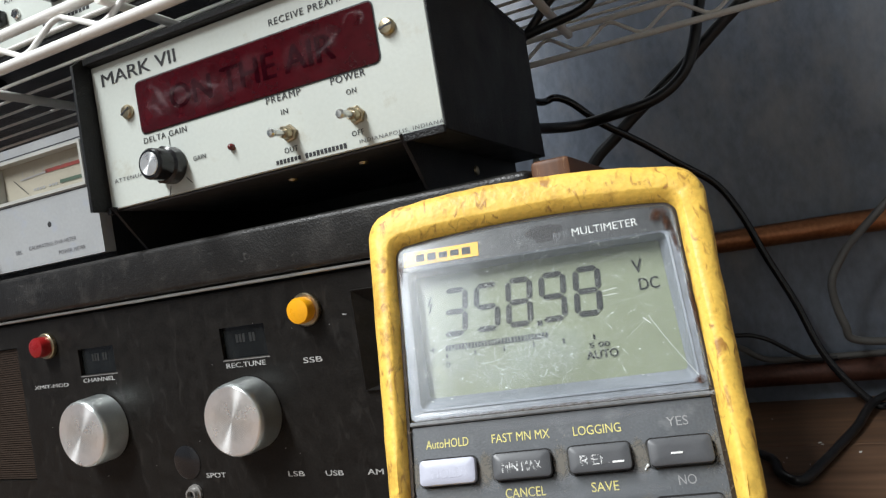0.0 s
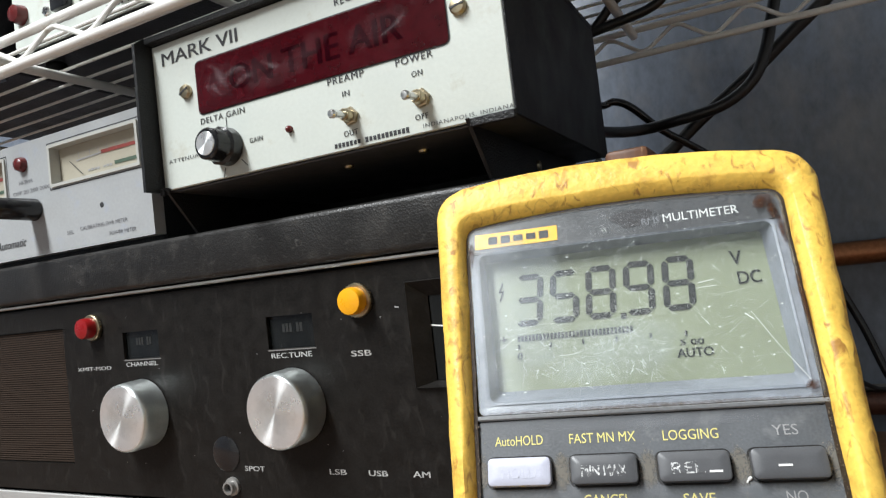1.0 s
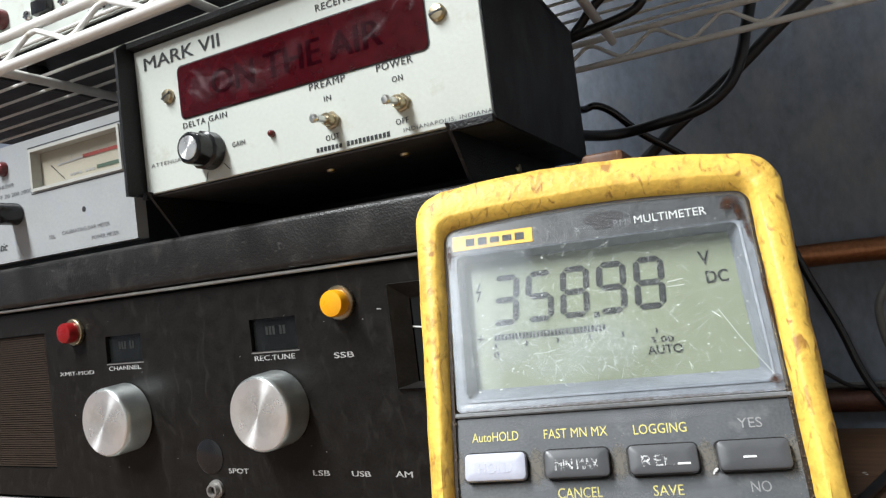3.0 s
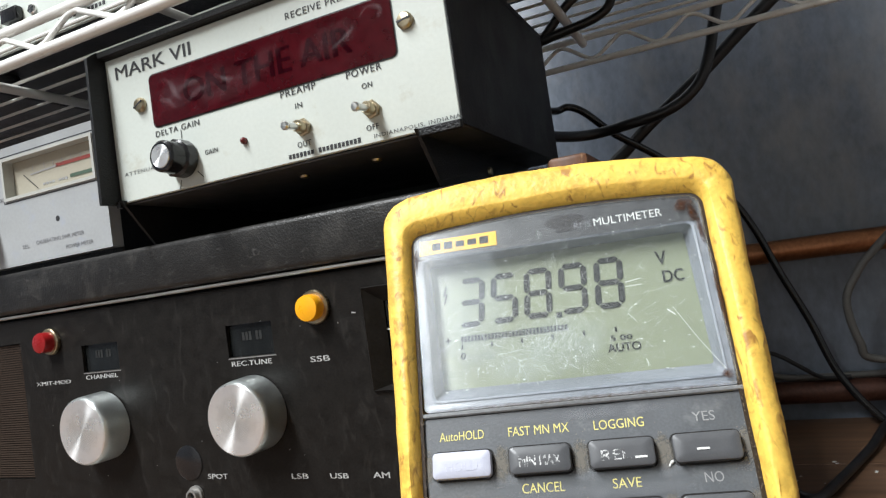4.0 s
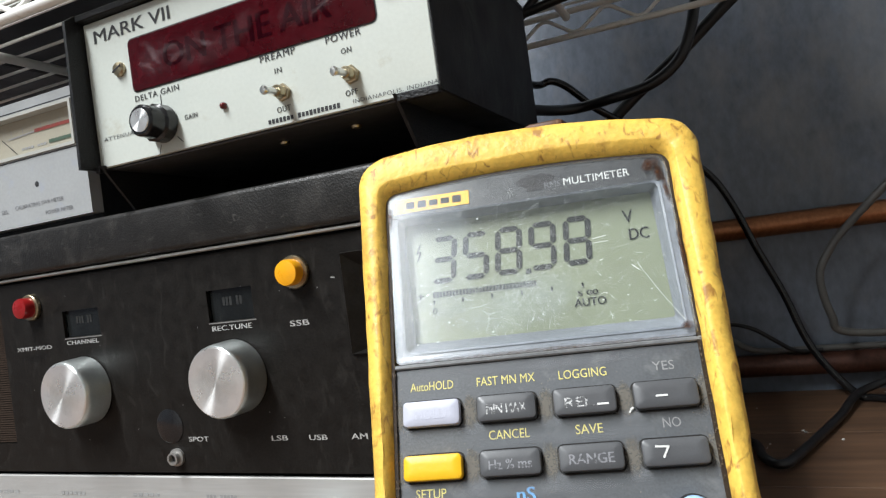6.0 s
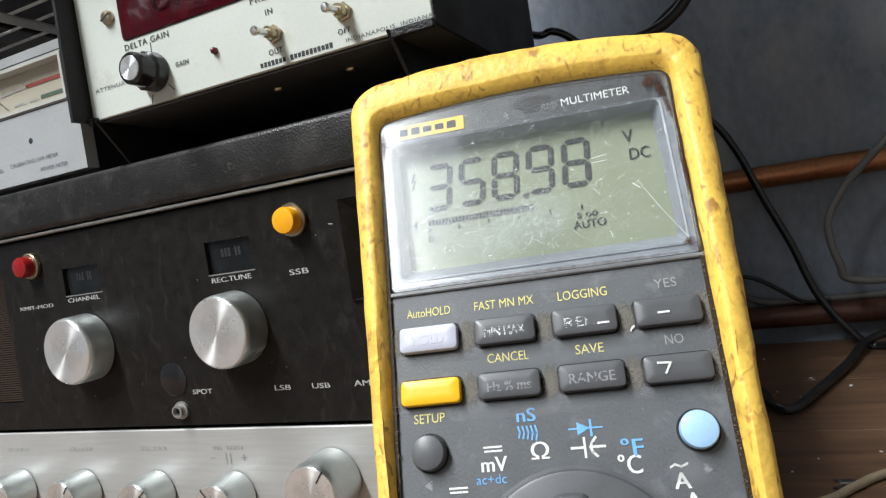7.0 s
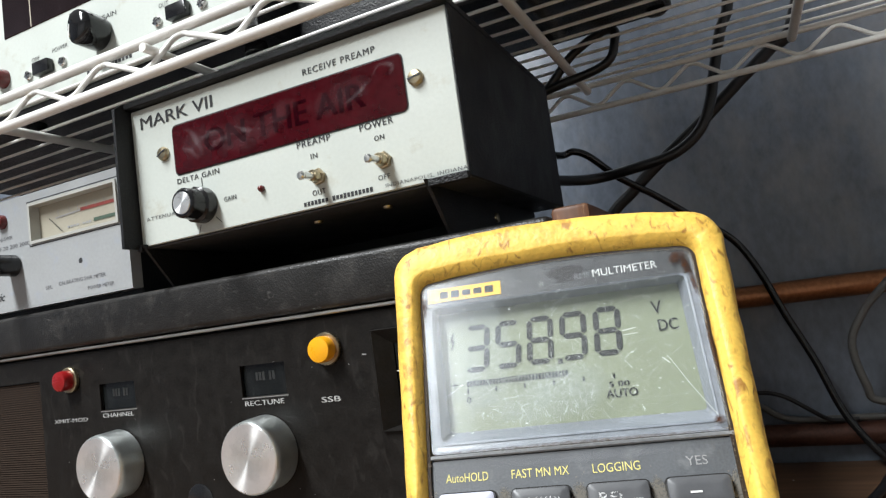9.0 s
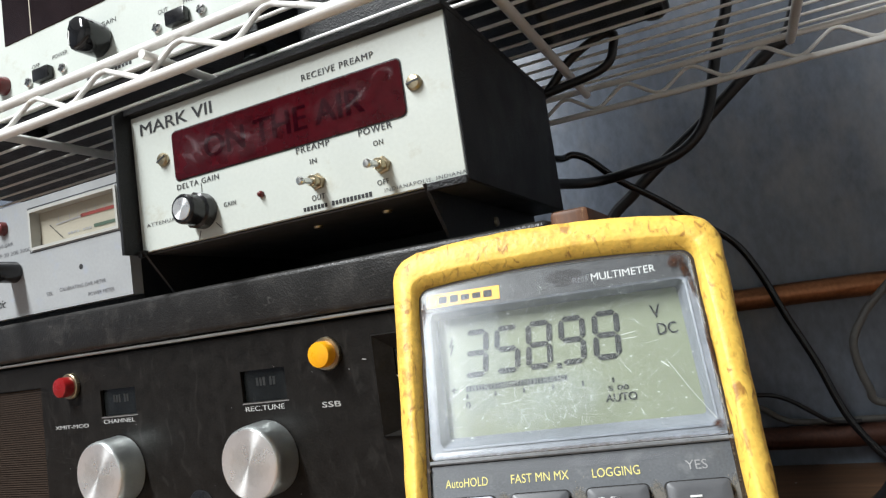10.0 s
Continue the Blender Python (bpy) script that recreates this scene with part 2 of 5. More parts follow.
# ---------- mesh helpers; panel space: x right, y up, z towards the viewer ----------
def part(name, bm, mat, parent=None, label="", smooth=False, crease=35):
    me = bpy.data.meshes.new(name)
    bm.normal_update()
    bm.to_mesh(me)
    bm.free()
    me.materials.append(mat)
    if smooth:
        me.polygons.foreach_set("use_smooth", [True] * len(me.polygons))
        me.set_sharp_from_angle(angle=radians(crease))
    ob = new(name, me)
    if parent is not None:
        ob.parent = parent
    if label:
        ob["label"] = label
    return ob


def thing(name, m, label, category, group="", kind=""):
    ob = new(name)
    ob.empty_display_size = 0.02
    ob.matrix_world = m
    return tagged(ob, label, category, group, kind)


def box(x0, x1, y0, y1, z0, z1, bevel=0.0, seg=2):
    bm = bmesh.new()
    bmesh.ops.create_cube(bm, size=1)
    for v in bm.verts:
        v.co = Vector(((x0 + x1) / 2 + v.co.x * (x1 - x0), (y0 + y1) / 2 + v.co.y * (y1 - y0), (z0 + z1) / 2 + v.co.z * (z1 - z0)))
    if bevel:
        bmesh.ops.bevel(bm, geom=bm.edges[:], offset=bevel, segments=seg, profile=0.5, affect="EDGES")
    return bm


def join(*bms):
    """One bmesh out of several."""
    out = bms[0]
    for b in bms[1:]:
        tmp = bpy.data.meshes.new("tmp")
        b.to_mesh(tmp)
        b.free()
        out.from_mesh(tmp)
        bpy.data.meshes.remove(tmp)
    return out


def moved(bm, m):
    bmesh.ops.transform(bm, matrix=m, verts=bm.verts)
    return bm


def lathe(profile, n=48, ridge=0.0, ridge_rows=()):
    """Revolve (radius, z) pairs round z; ridge: every second point of the named rows stands in by it."""
    bm = bmesh.new()
    rings = []
    for k, (r, z) in enumerate(profile):
        ring = []
        for i in range(n):
            rr = r - (ridge if (k in ridge_rows and i % 2) else 0)
            a = 2 * math.pi * i / n
            ring.append(bm.verts.new((rr * math.cos(a), rr * math.sin(a), z)))
        rings.append(ring)
    for a, b in zip(rings, rings[1:]):
        for i in range(n):
            j = (i + 1) % n
            bm.faces.new((a[i], a[j], b[j], b[i]))
    bm.faces.new(rings[0][::-1])
    bm.faces.new(rings[-1])
    return bm


def smooth_line(pts, steps=8):
    P = [Vector(p) for p in pts]
    P = [2 * P[0] - P[1], *P, 2 * P[-1] - P[-2]]
    out = []
    for a, b, c, d in zip(P, P[1:], P[2:], P[3:]):
        for k in range(steps):
            t = k / steps
            out.append(0.5 * (2 * b + (c - a) * t + (2 * a - 5 * b + 4 * c - d) * t * t + (3 * b - a - 3 * c + d) * t ** 3))
    out.append(P[-2])
    return out


def tube(pts, r, n=10, steps=8, smooth_path=True):
    pts = smooth_line(pts, steps) if smooth_path else [Vector(p) for p in pts]
    bm = bmesh.new()
    rings, ref = [], None
    for i, p in enumerate(pts):
        d = (pts[min(i + 1, len(pts) - 1)] - pts[max(i - 1, 0)]).normalized()
        if ref is None:
            ref = d.orthogonal().normalized()
        ref = (ref - d * ref.dot(d)).normalized()
        s = d.cross(ref)
        rings.append([bm.verts.new(p + (ref * math.cos(2 * math.pi * k / n) + s * math.sin(2 * math.pi * k / n)) * r) for k in range(n)])
    for a, b in zip(rings, rings[1:]):
        for k in range(n):
            j = (k + 1) % n
            bm.faces.new((a[k], a[j], b[j], b[k]))
    bm.faces.new(rings[0][::-1])
    bm.faces.new(rings[-1])
    return bm


def outline(xl_top, xr_top, xl_bot, xr_bot, y_top, y_bot, arch, r_top, r_bot, edge=10, arc=7):
    """A tapered box outline with rounded corners and an arched top, anticlockwise from the lower left; always the same number of points."""
    corners = [(Vector((xl_bot, y_bot)), r_bot), (Vector((xr_bot, y_bot)), r_bot), (Vector((xr_top, y_top)), r_top), (Vector((xl_top, y_top)), r_top)]
    pts = []
    for i in range(4):
        p, r = corners[i]
        a, b = corners[i - 1][0], corners[(i + 1) % 4][0]
        da, db = (a - p).normalized(), (b - p).normalized()
        s, e = p + da * r, p + db * r
        for k in range(arc):
            t = k / (arc - 1)
            pts.append((1 - t) ** 2 * s + 2 * t * (1 - t) * (p * 0.82 + (s + e) * 0.09) + t * t * e)
        q, rq = corners[(i + 1) % 4]
        s2 = q + (p - q).normalized() * rq
        for k in range(1, edge):
            pts.append(e.lerp(s2, k / edge))
    mid, half = (xl_top + xr_top) / 2, (xr_top - xl_top) / 2
    return [(p.x, p.y + (arch * max(0, 1 - ((p.x - mid) / half) ** 2) if p.y > (y_top + y_bot) / 2 else 0)) for p in pts]


def rings_mesh(rings, cap_first=False, cap_last=False):
    """Skin between closed rings of (x, y, z) with equal counts."""
    bm = bmesh.new()
    R = [[bm.verts.new(p) for p in ring] for ring in rings]
    n = len(R[0])
    for a, b in zip(R, R[1:]):
        for k in range(n):
            j = (k + 1) % n
            bm.faces.new((a[k], a[j], b[j], b[k]))
    if cap_first:
        bm.faces.new(R[0][::-1])
    if cap_last:
        bm.faces.new(R[-1])
    bmesh.ops.recalc_face_normals(bm, faces=bm.faces)
    return bm


def at_z(ring, z):
    return [(x, y, z) for x, y in ring]


def slab(ring, z0, z1, bevel=0.0004):
    """A plate with that outline, its front edge slightly bevelled."""
    cx = sum(p[0] for p in ring) / len(ring)
    cy = sum(p[1] for p in ring) / len(ring)
    w = max(abs(p[0] - cx) for p in ring)
    h = max(abs(p[1] - cy) for p in ring)
    small = [(cx + (x - cx) * (1 - bevel / w), cy + (y - cy) * (1 - bevel / h)) for x, y in ring]
    return rings_mesh([at_z(ring, z0), at_z(ring, z1 - bevel), at_z(small, z1)], True, True)


def rrect(x0, x1, y0, y1, r):
    return outline(x0, x1, x0, x1, y1, y0, 0, r, r, edge=2, arc=5)


def lettering(name, body, x, y, z, width, height, mat, parent, lean=0.0, label="", turn=0.0, bold=0.0, heavy=0.0, spaced=1.0):
    """Flat letters, fitted into width x height round (x, y)."""
    cu = bpy.data.curves.new(name, "FONT")
    cu.body, cu.size, cu.resolution_u, cu.offset, cu.space_character = body, 1.0, 3, bold, spaced
    tmp = new(name + "_tmp", cu)
    bpy.context.view_layer.update()
    me = bpy.data.meshes.new_from_object(tmp.evaluated_get(bpy.context.evaluated_depsgraph_get()))
    bpy.data.objects.remove(tmp)
    bpy.data.curves.remove(cu)
    co = np.array([v.co[:] for v in me.vertices])
    lo, hi = co.min(0), co.max(0)
    size = hi - lo
    ca, sa = math.cos(radians(turn)), math.sin(radians(turn))
    for v in me.vertices:
        px = ((v.co.x - lo[0]) / size[0] - 0.5) * width
        py = ((v.co.y - lo[1]) / size[1] - 0.5) * height
        px += lean * py
        v.co = (x + px * ca - py * sa, y + px * sa + py * ca, z)
    if heavy:
        two = bmesh.new()
        two.from_mesh(me)
        other = me.copy()
        for v in other.vertices:
            v.co.x += heavy
            v.co.z += 0.00002
        two.from_mesh(other)
        two.to_mesh(me)
        two.free()
        bpy.data.meshes.remove(other)
    me.materials.clear()
    me.materials.append(mat)
    ob = new(name, me)
    ob.parent = parent
    if label:
        ob["label"] = label
    return ob


def blot(x, y, rx, ry, z, seed):
    """An irregular flat stain."""
    rnd = random.Random(seed)
    bm = bmesh.new()
    bm.faces.new([bm.verts.new((x + math.cos(2 * math.pi * k / 22) * rx * rnd.uniform(0.65, 1.1), y + math.sin(2 * math.pi * k / 22) * ry * rnd.uniform(0.65, 1.1), z)) for k in range(22)])
    return bm


def film(name, colour, scale, most, rough=0.85, spread=0.35, stretch=(1, 1, 1)):
    """Dirt, wear or painted glare and reflections on a surface: patchy, thinning out towards the rim of its patch."""
    m = bpy.data.materials.new(name)
    m.use_nodes = True
    N, L = m.node_tree.nodes, m.node_tree.links
    b = N["Principled BSDF"]
    b.inputs["Base Color"].default_value, b.inputs["Roughness"].default_value = (*colour, 1), rough
    b.inputs["Specular IOR Level"].default_value = 0.1
    at, co, mp, tx, add, mr, tr, mx = (N.new("ShaderNode" + k) for k in ("Attribute", "TexCoord", "Mapping", "TexNoise", "Math", "MapRange", "BsdfTransparent", "MixShader"))
    at.attribute_name = "thick"
    mp.inputs["Scale"].default_value = stretch
    tx.inputs["Scale"].default_value, tx.inputs["Detail"].default_value, tx.inputs["Roughness"].default_value = scale, 7, 0.68
    add.operation = "MULTIPLY_ADD"
    add.inputs[1].default_value = 0.6
    mr.inputs["From Min"].default_value, mr.inputs["From Max"].default_value, mr.inputs["To Max"].default_value = 0.76, 0.76 + spread, most
    L.new(co.outputs["Object"], mp.inputs["Vector"])
    L.new(mp.outputs[0], tx.inputs["Vector"])
    L.new(at.outputs["Fac"], add.inputs[0])
    L.new(tx.outputs["Fac"], add.inputs[2])
    L.new(add.outputs[0], mr.inputs["Value"])
    L.new(mr.outputs[0], mx.inputs[0])
    L.new(tr.outputs[0], mx.inputs[1])
    L.new(b.outputs[0], mx.inputs[2])
    L.new(mx.outputs[0], N["Material Output"].inputs["Surface"])
    return m


def patch(x, y, rx, ry, z, turn=0.0):
    """A flat oval whose value "thick" falls from one in the middle to nought at the rim."""
    bm = bmesh.new()
    lay = bm.verts.layers.float.new("thick")
    ca, sa = math.cos(radians(turn)), math.sin(radians(turn))
    rings = []
    for f, th in ((0.12, 1.0), (0.55, 0.75), (1.0, 0.0)):
        ring = []
        for k in range(20):
            px, py = math.cos(k * math.pi / 10) * rx * f, math.sin(k * math.pi / 10) * ry * f
            v = bm.verts.new((x + px * ca - py * sa, y + px * sa + py * ca, z))
            v[lay] = th
            ring.append(v)
        rings.append(ring)
    bm.faces.new(rings[0])
    for a, b in zip(rings, rings[1:]):
        for k in range(20):
            bm.faces.new((a[k], b[k], b[(k + 1) % 20], a[(k + 1) % 20]))
    return bm


def bars(name, x0, x1, y, height, z, mat, parent, words, seed=0):
    """Writing that cannot be read: a row of small bars."""
    rnd = random.Random(seed)
    bms = []
    total = sum(words) + len(words) - 1
    step = (x1 - x0) / total
    x = x0
    for w in words:
        for k in range(w):
            h = height * rnd.uniform(0.75, 1.0)
            bms.append(box(x + step * 0.12, x + step * 0.85, y - h / 2, y + h / 2, z, z + 0.00008))
            x += step
        x += step
    return part(name, join(*bms), mat, parent)


def quad_strip(pts, w, z, closed=False):
    """A thin flat line through (x, y) points."""
    bm = bmesh.new()
    P = [Vector((*p, 0)) for p in pts]
    if closed:
        P.append(P[0])
    for a, b in zip(P, P[1:]):
        d = (b - a).normalized()
        s = Vector((-d.y, d.x, 0)) * w / 2
        e = d * w / 2
        bm.faces.new([bm.verts.new((q.x, q.y, z)) for q in (a - s - e, b - s + e, b + s + e, a + s - e)])
    return bm


def screw(parent, x, y, z, r, mat=None, cross=False, angle=20):
    head = part("screw", moved(lathe([(r, 0), (r, r * 0.35), (r * 0.8, r * 0.62), (r * 0.3, r * 0.72)], 20), pose(x, y, z)), mat or M_brass, parent, smooth=True)
    m = pose(x, y, z + r * 0.66, 0, 0, angle)
    slot = box(-r * 0.85, r * 0.85, -r * 0.11, r * 0.11, 0, r * 0.1)
    if cross:
        slot = join(slot, box(-r * 0.11, r * 0.11, -r * 0.7, r * 0.7, 0, r * 0.11))
    part("slot", moved(slot, m), M_black_ink, head)
    return head




def face(x, y, z):
    """Panel space whose origin stands at (x, y, z) in the world and which looks towards -y."""
    return pose(x, y, z, 90, 0, 0)


# ---------- the setting ----------
DESK = -0.072
WALL = 0.440


def slab_structure(name, x0, x1, y0, y1, z0, z1, mat, label, category):
    ob = part(name, box(x0, x1, y0, y1, z0, z1), mat)
    return tagged(ob, label, category, kind="structure")


slab_structure("wall_back", -2.1, 2.1, WALL, WALL + 0.1, -0.80, 1.70, M_wall, "blue-grey painted wall behind the desk with patchy light in its colour", "wall")
# Unseen wall; its darker blue-grey cuts reflections and fill from the left
slab_structure("wall_left", -2.1, -2.0, -3.0, WALL, -0.80, 1.70, M_wall, "blue-grey painted side wall of the room", "wall")
# Unseen shell added round the desk; its paler tones bounce light into shadows
slab_structure("wall_front", -2.1, 2.1, -3.1, -3.0, -0.80, 1.70, M_room, "plain painted wall facing the desk", "wall")
slab_structure("floor", -2.1, 2.1, -3.1, WALL + 0.1, -0.90, -0.80, M_floor, "plain grey floor of the room", "floor")
slab_structure("ceiling", -2.1, 2.1, -3.1, WALL + 0.1, 1.70, 1.80, M_ceiling, "plain white ceiling of the room", "ceiling")
slab_structure("wall_right", 2.0, 2.1, -3.0, WALL, -0.80, 1.70, M_room, "plain painted side wall of the room", "wall")
for lx, ly, lz, watts, wide in LAMPS:
    lamp = thing("ceiling_lamp", pose(lx, ly, lz), "white fluorescent batten hung under the ceiling", "lamp")
    part("housing", box(-0.13, 0.13, -0.76, 0.76, 0.004, 0.06, 0.006), M_ceiling, lamp)
    for sy in (-0.5, 0.5):
        part("hanger", moved(lathe([(0.006, 0.06), (0.006, 1.70 - lz)], 8), pose(0, sy, 0)), M_trim, lamp)


desk = thing("desk", pose(0, 0, DESK), "brown wood-grained desk top on plain panel legs", "desk")
edges = [-0.62, -0.43, -0.28, -0.13, 0.02, 0.185, 0.30, WALL - 0.004]
for y0, y1 in zip(edges, edges[1:]):
    part("board", box(-1.2, 1.2, y0 + 0.0005, y1 - 0.0005, -0.028, 0.0, 0.0004, 1), M_wood, desk)
for sx in (-1.15, 1.15):
    part("leg", box(sx - 0.02, sx + 0.02, -0.58, WALL - 0.02, -0.728, -0.0285, 0.002, 1), M_wood, desk)


def pipe(z, r, name, label, mat):
    t = thing(name, pose(0, WALL - r - 0.004, z), label, "pipe")
    part("tube", moved(lathe([(r, -1.9), (r, 1.9)], 24), pose(0, 0, 0, 0, 90, 0)), mat, t, smooth=True)
    for cx in (-0.6, 0.9):
        part("clip", box(cx - 0.008, cx + 0.008, -r - 0.002, r + 0.0035, -r - 0.002, r + 0.002, 0.001, 1), M_trim, t)


pipe(0.091, 0.0105, "copper_pipe", "tarnished copper pipe running level along the wall", M_copper)
pipe(-0.044, 0.0105, "copper_pipe", "dark copper pipe just above the desk", M_dark_copper)

# ---------- transceiver ----------
RADIO_TOP = 0.1530
radio = thing("radio_transceiver", face(0, 0, 0), "black leatherette transceiver with aluminium knobs, on a silver unit", "radio")
X0, X1 = -0.335, 0.1668
part("cabinet", box(X0, X1, 0.1265, RADIO_TOP, -0.27, 0.006, 0.0032, 4), M_leather, radio, "grained black leatherette top cover", True)
part("body", box(X0 + 0.001, X1 - 0.001, 0.0008, 0.128, -0.268, -0.0215, 0.001, 1), M_case, radio)
for cx in (X0 - 0.0178, X1 + 0.0002):
    part("wooden_cheek", box(cx, cx + 0.0176, 0.0002, RADIO_TOP + 0.0026, -0.262, 0.0045, 0.0022, 2), M_block, radio, "chipped reddish wooden end panel", True)
part("trim_strip", box(X0 + 0.002, X1 - 0.002, 0.1238, 0.1256, -0.003, 0.0035, 0.0005, 1), M_trim, radio, "dull silver trim strip")


def holed_panel(x0, x1, y0, y1, z0, z1, holes):
    """A plate with rectangular holes, cut into a grid of blocks."""
    xs = sorted({x0, x1, *[h[0] for h in holes], *[h[1] for h in holes]})
    ys = sorted({y0, y1, *[h[2] for h in holes], *[h[3] for h in holes]})
    bm = bmesh.new()
    cells = {}
    for i in range(len(xs) - 1):
        for j in range(len(ys) - 1):
            cx, cy = (xs[i] + xs[i + 1]) / 2, (ys[j] + ys[j + 1]) / 2
            cells[i, j] = not any(h[0] < cx < h[1] and h[2] < cy < h[3] for h in holes)
    for (i, j), solid in cells.items():
        if not solid:
            continue
        a, b, c, d = xs[i], xs[i + 1], ys[j], ys[j + 1]
        bm.faces.new([bm.verts.new(p) for p in ((a, c, z1), (b, c, z1), (b, d, z1), (a, d, z1))])
        for di, dj, p, q in ((-1, 0, (a, d), (a, c)), (1, 0, (b, c), (b, d)), (0, -1, (a, c), (b, c)), (0, 1, (b, d), (a, d))):
            if not cells.get((i + di, j + dj), False):
                bm.faces.new([bm.verts.new(v) for v in ((*p, z0), (*q, z0), (*q, z1), (*p, z1))])
    return bm


RW, CW, GR, BZ = (-0.0235, 0.0075, 0.0845, 0.1020), (-0.1385, -0.1075, 0.0845, 0.1010), (-0.3000, -0.1955, 0.0195, 0.1075), (0.0650, 0.1560, 0.0615, 0.1125)
part("front_panel", holed_panel(X0 + 0.004, X1 - 0.004, 0.0015, 0.1222, -0.0022, 0.0, [RW, CW, GR, BZ]), M_radio, radio, "scuffed black front panel")
for n_, w_ in (("rec", RW), ("channel", CW)):
    win = part("dial_window", box(w_[0] - 0.001, w_[1] + 0.001, w_[2] - 0.001, w_[3] + 0.001, -0.0040, -0.0024), M_pane, radio, "dark recessed dial window")
    xm = (w_[0] + w_[1]) / 2
    bars("drum_marks", xm - 0.007, xm + 0.007, (w_[2] + w_[3]) / 2 + 0.002, 0.005, -0.0023, ink("dim_drum_ink", (0.0135, 0.0145, 0.0145)), win, (3, 2), 5)
    fr = [(w_[0], w_[2] - 0.0006), (w_[1] + 0.0006, w_[2] - 0.0006)]
    part("window_edge", quad_strip(fr, 0.0006, 0.00015), M_trim, radio)
# speaker cloth made of fine ribs
ribs = []
for k in range(58):
    y = GR[2] + 0.0008 + k * 0.00150
    ribs.append(box(GR[0], GR[1], y, y + 0.0010, -0.0030, -0.0014))
grille = part("speaker_grille", box(GR[0], GR[1], GR[2], GR[3], -0.0052, -0.0034), M_radio, radio, "brown ribbed speaker grille")
part("grille_ribs", join(*ribs), M_grille, grille)
# recessed meter surround with sloping sides
o4 = [(BZ[0], BZ[2]), (BZ[1], BZ[2]), (BZ[1], BZ[3]), (BZ[0], BZ[3])]
i4 = [(BZ[0] + 0.009, BZ[2] + 0.0025), (BZ[1] - 0.009, BZ[2] + 0.0025), (BZ[1] - 0.009, BZ[3] - 0.008), (BZ[0] + 0.009, BZ[3] - 0.008)]
mb = part("meter_surround", rings_mesh([at_z(o4, -0.002), at_z(o4, 0.0012), at_z([(x * 0.985 + 0.0017, y * 0.985 + 0.0013) for x, y in o4], 0.0022), at_z(i4, -0.0042)]), M_radio, radio, "recessed black meter surround")
part("meter_glass", box(BZ[0] + 0.008, BZ[1] - 0.008, BZ[2] + 0.0015, BZ[3] - 0.007, -0.0064, -0.0050), M_window, mb)
part("meter_needle", quad_strip([(0.0735, 0.0905), (0.082, 0.0895)], 0.0007, -0.0047), M_white_ink, mb)


M_tarnish = film("knob_tarnish", (0.24, 0.235, 0.22), 110, 0.42, 0.6, 0.65)


def big_knob(parent, x, y, r, d, mark=None):
    """A spun aluminium knob with a knurled skirt; its front face has its own object."""
    k = part("knob", lathe([(r * 1.00, 0.0), (r * 1.00, 0.0004), (r * 0.985, d * 0.80), (r * 0.975, d * 0.83), (r * 0.965, d * 0.94), (r * 0.935, d)], 120, 0.00022, (1, 2)), M_knob_side, parent, "spun aluminium knob with knurled skirt", True)
    k.location = (x, y, 0.0008)
    f = part("knob_face", lathe([(r * 0.925, 0.0), (r * 0.90, 0.0004), (r * 0.30, 0.0002), (r * 0.02, 0.00015)], 64), M_knob, k, "brushed knob face", True)
    f.location = (0, 0, d)
    part("tarnish", patch(0, 0, r * 0.90, r * 0.90, 0.0006), M_tarnish, k, "dull tarnished patch").location = (0, 0, d)
    if mark is not None:
        mk = part("pointer_line", box(r * 0.52, r * 0.97, -0.0004, 0.0004, d + 0.0001, d + 0.0006), M_black_ink, k)
        mk.rotation_euler = (0, 0, radians(mark))
    return k


big_knob(radio, -0.0090, 0.0545, 0.0199, 0.0158)
big_knob(radio, -0.1243, 0.0520, 0.0203, 0.0158)


def push_button(parent, x, y, r, mat, label):
    ring = part("button_ring", moved(lathe([(r * 1.30, 0), (r * 1.30, 0.0020), (r * 1.20, 0.0026), (r * 0.95, 0.0026)], 64, 0.00045, (0, 1)), pose(x, y, 0.0004)), M_brass, parent, "knurled brass ring", True)
    part("button_cap", moved(lathe([(r * 0.95, 0), (r, 0.003), (r, 0.0070), (r * 0.93, 0.0083), (r * 0.5, 0.0090), (r * 0.05, 0.0091)], 32), pose(x, y, 0.0008)), mat, ring, label, True)


push_button(radio, 0.0372, 0.1060, 0.0068, M_amber, "amber push-button cap")
push_button(radio, -0.1642, 0.1060, 0.0064, M_red, "red push-button cap")
for txt, x, y, w, h in (("REC.TUNE", -0.0085, 0.0810, 0.0285, 0.0034), ("CHANNEL", -0.1235, 0.0813, 0.0290, 0.0032), ("XMIT-MOD", -0.1675, 0.0800, 0.0340, 0.0030),
                        ("SSB", 0.0355, 0.0797, 0.0125, 0.0036), ("SPOT", -0.0420, 0.0205, 0.0150, 0.0034), ("LSB", 0.0135, 0.0203, 0.0110, 0.0034), ("USB", 0.0377, 0.0203, 0.0115, 0.0034), ("AM", 0.0622, 0.0205, 0.0098, 0.0036)):
    lettering("lettering", txt, x, y, 0.00018, w * 0.95, h * 0.80, M_radio_ink, radio, heavy=0.0002)
part("badge_frame", quad_strip([(-0.320, 0.1325), (-0.2715, 0.1325), (-0.2715, 0.1425), (-0.320, 0.1425)], 0.0012, 0.0065, True), M_trim, radio, "silver-edged badge")
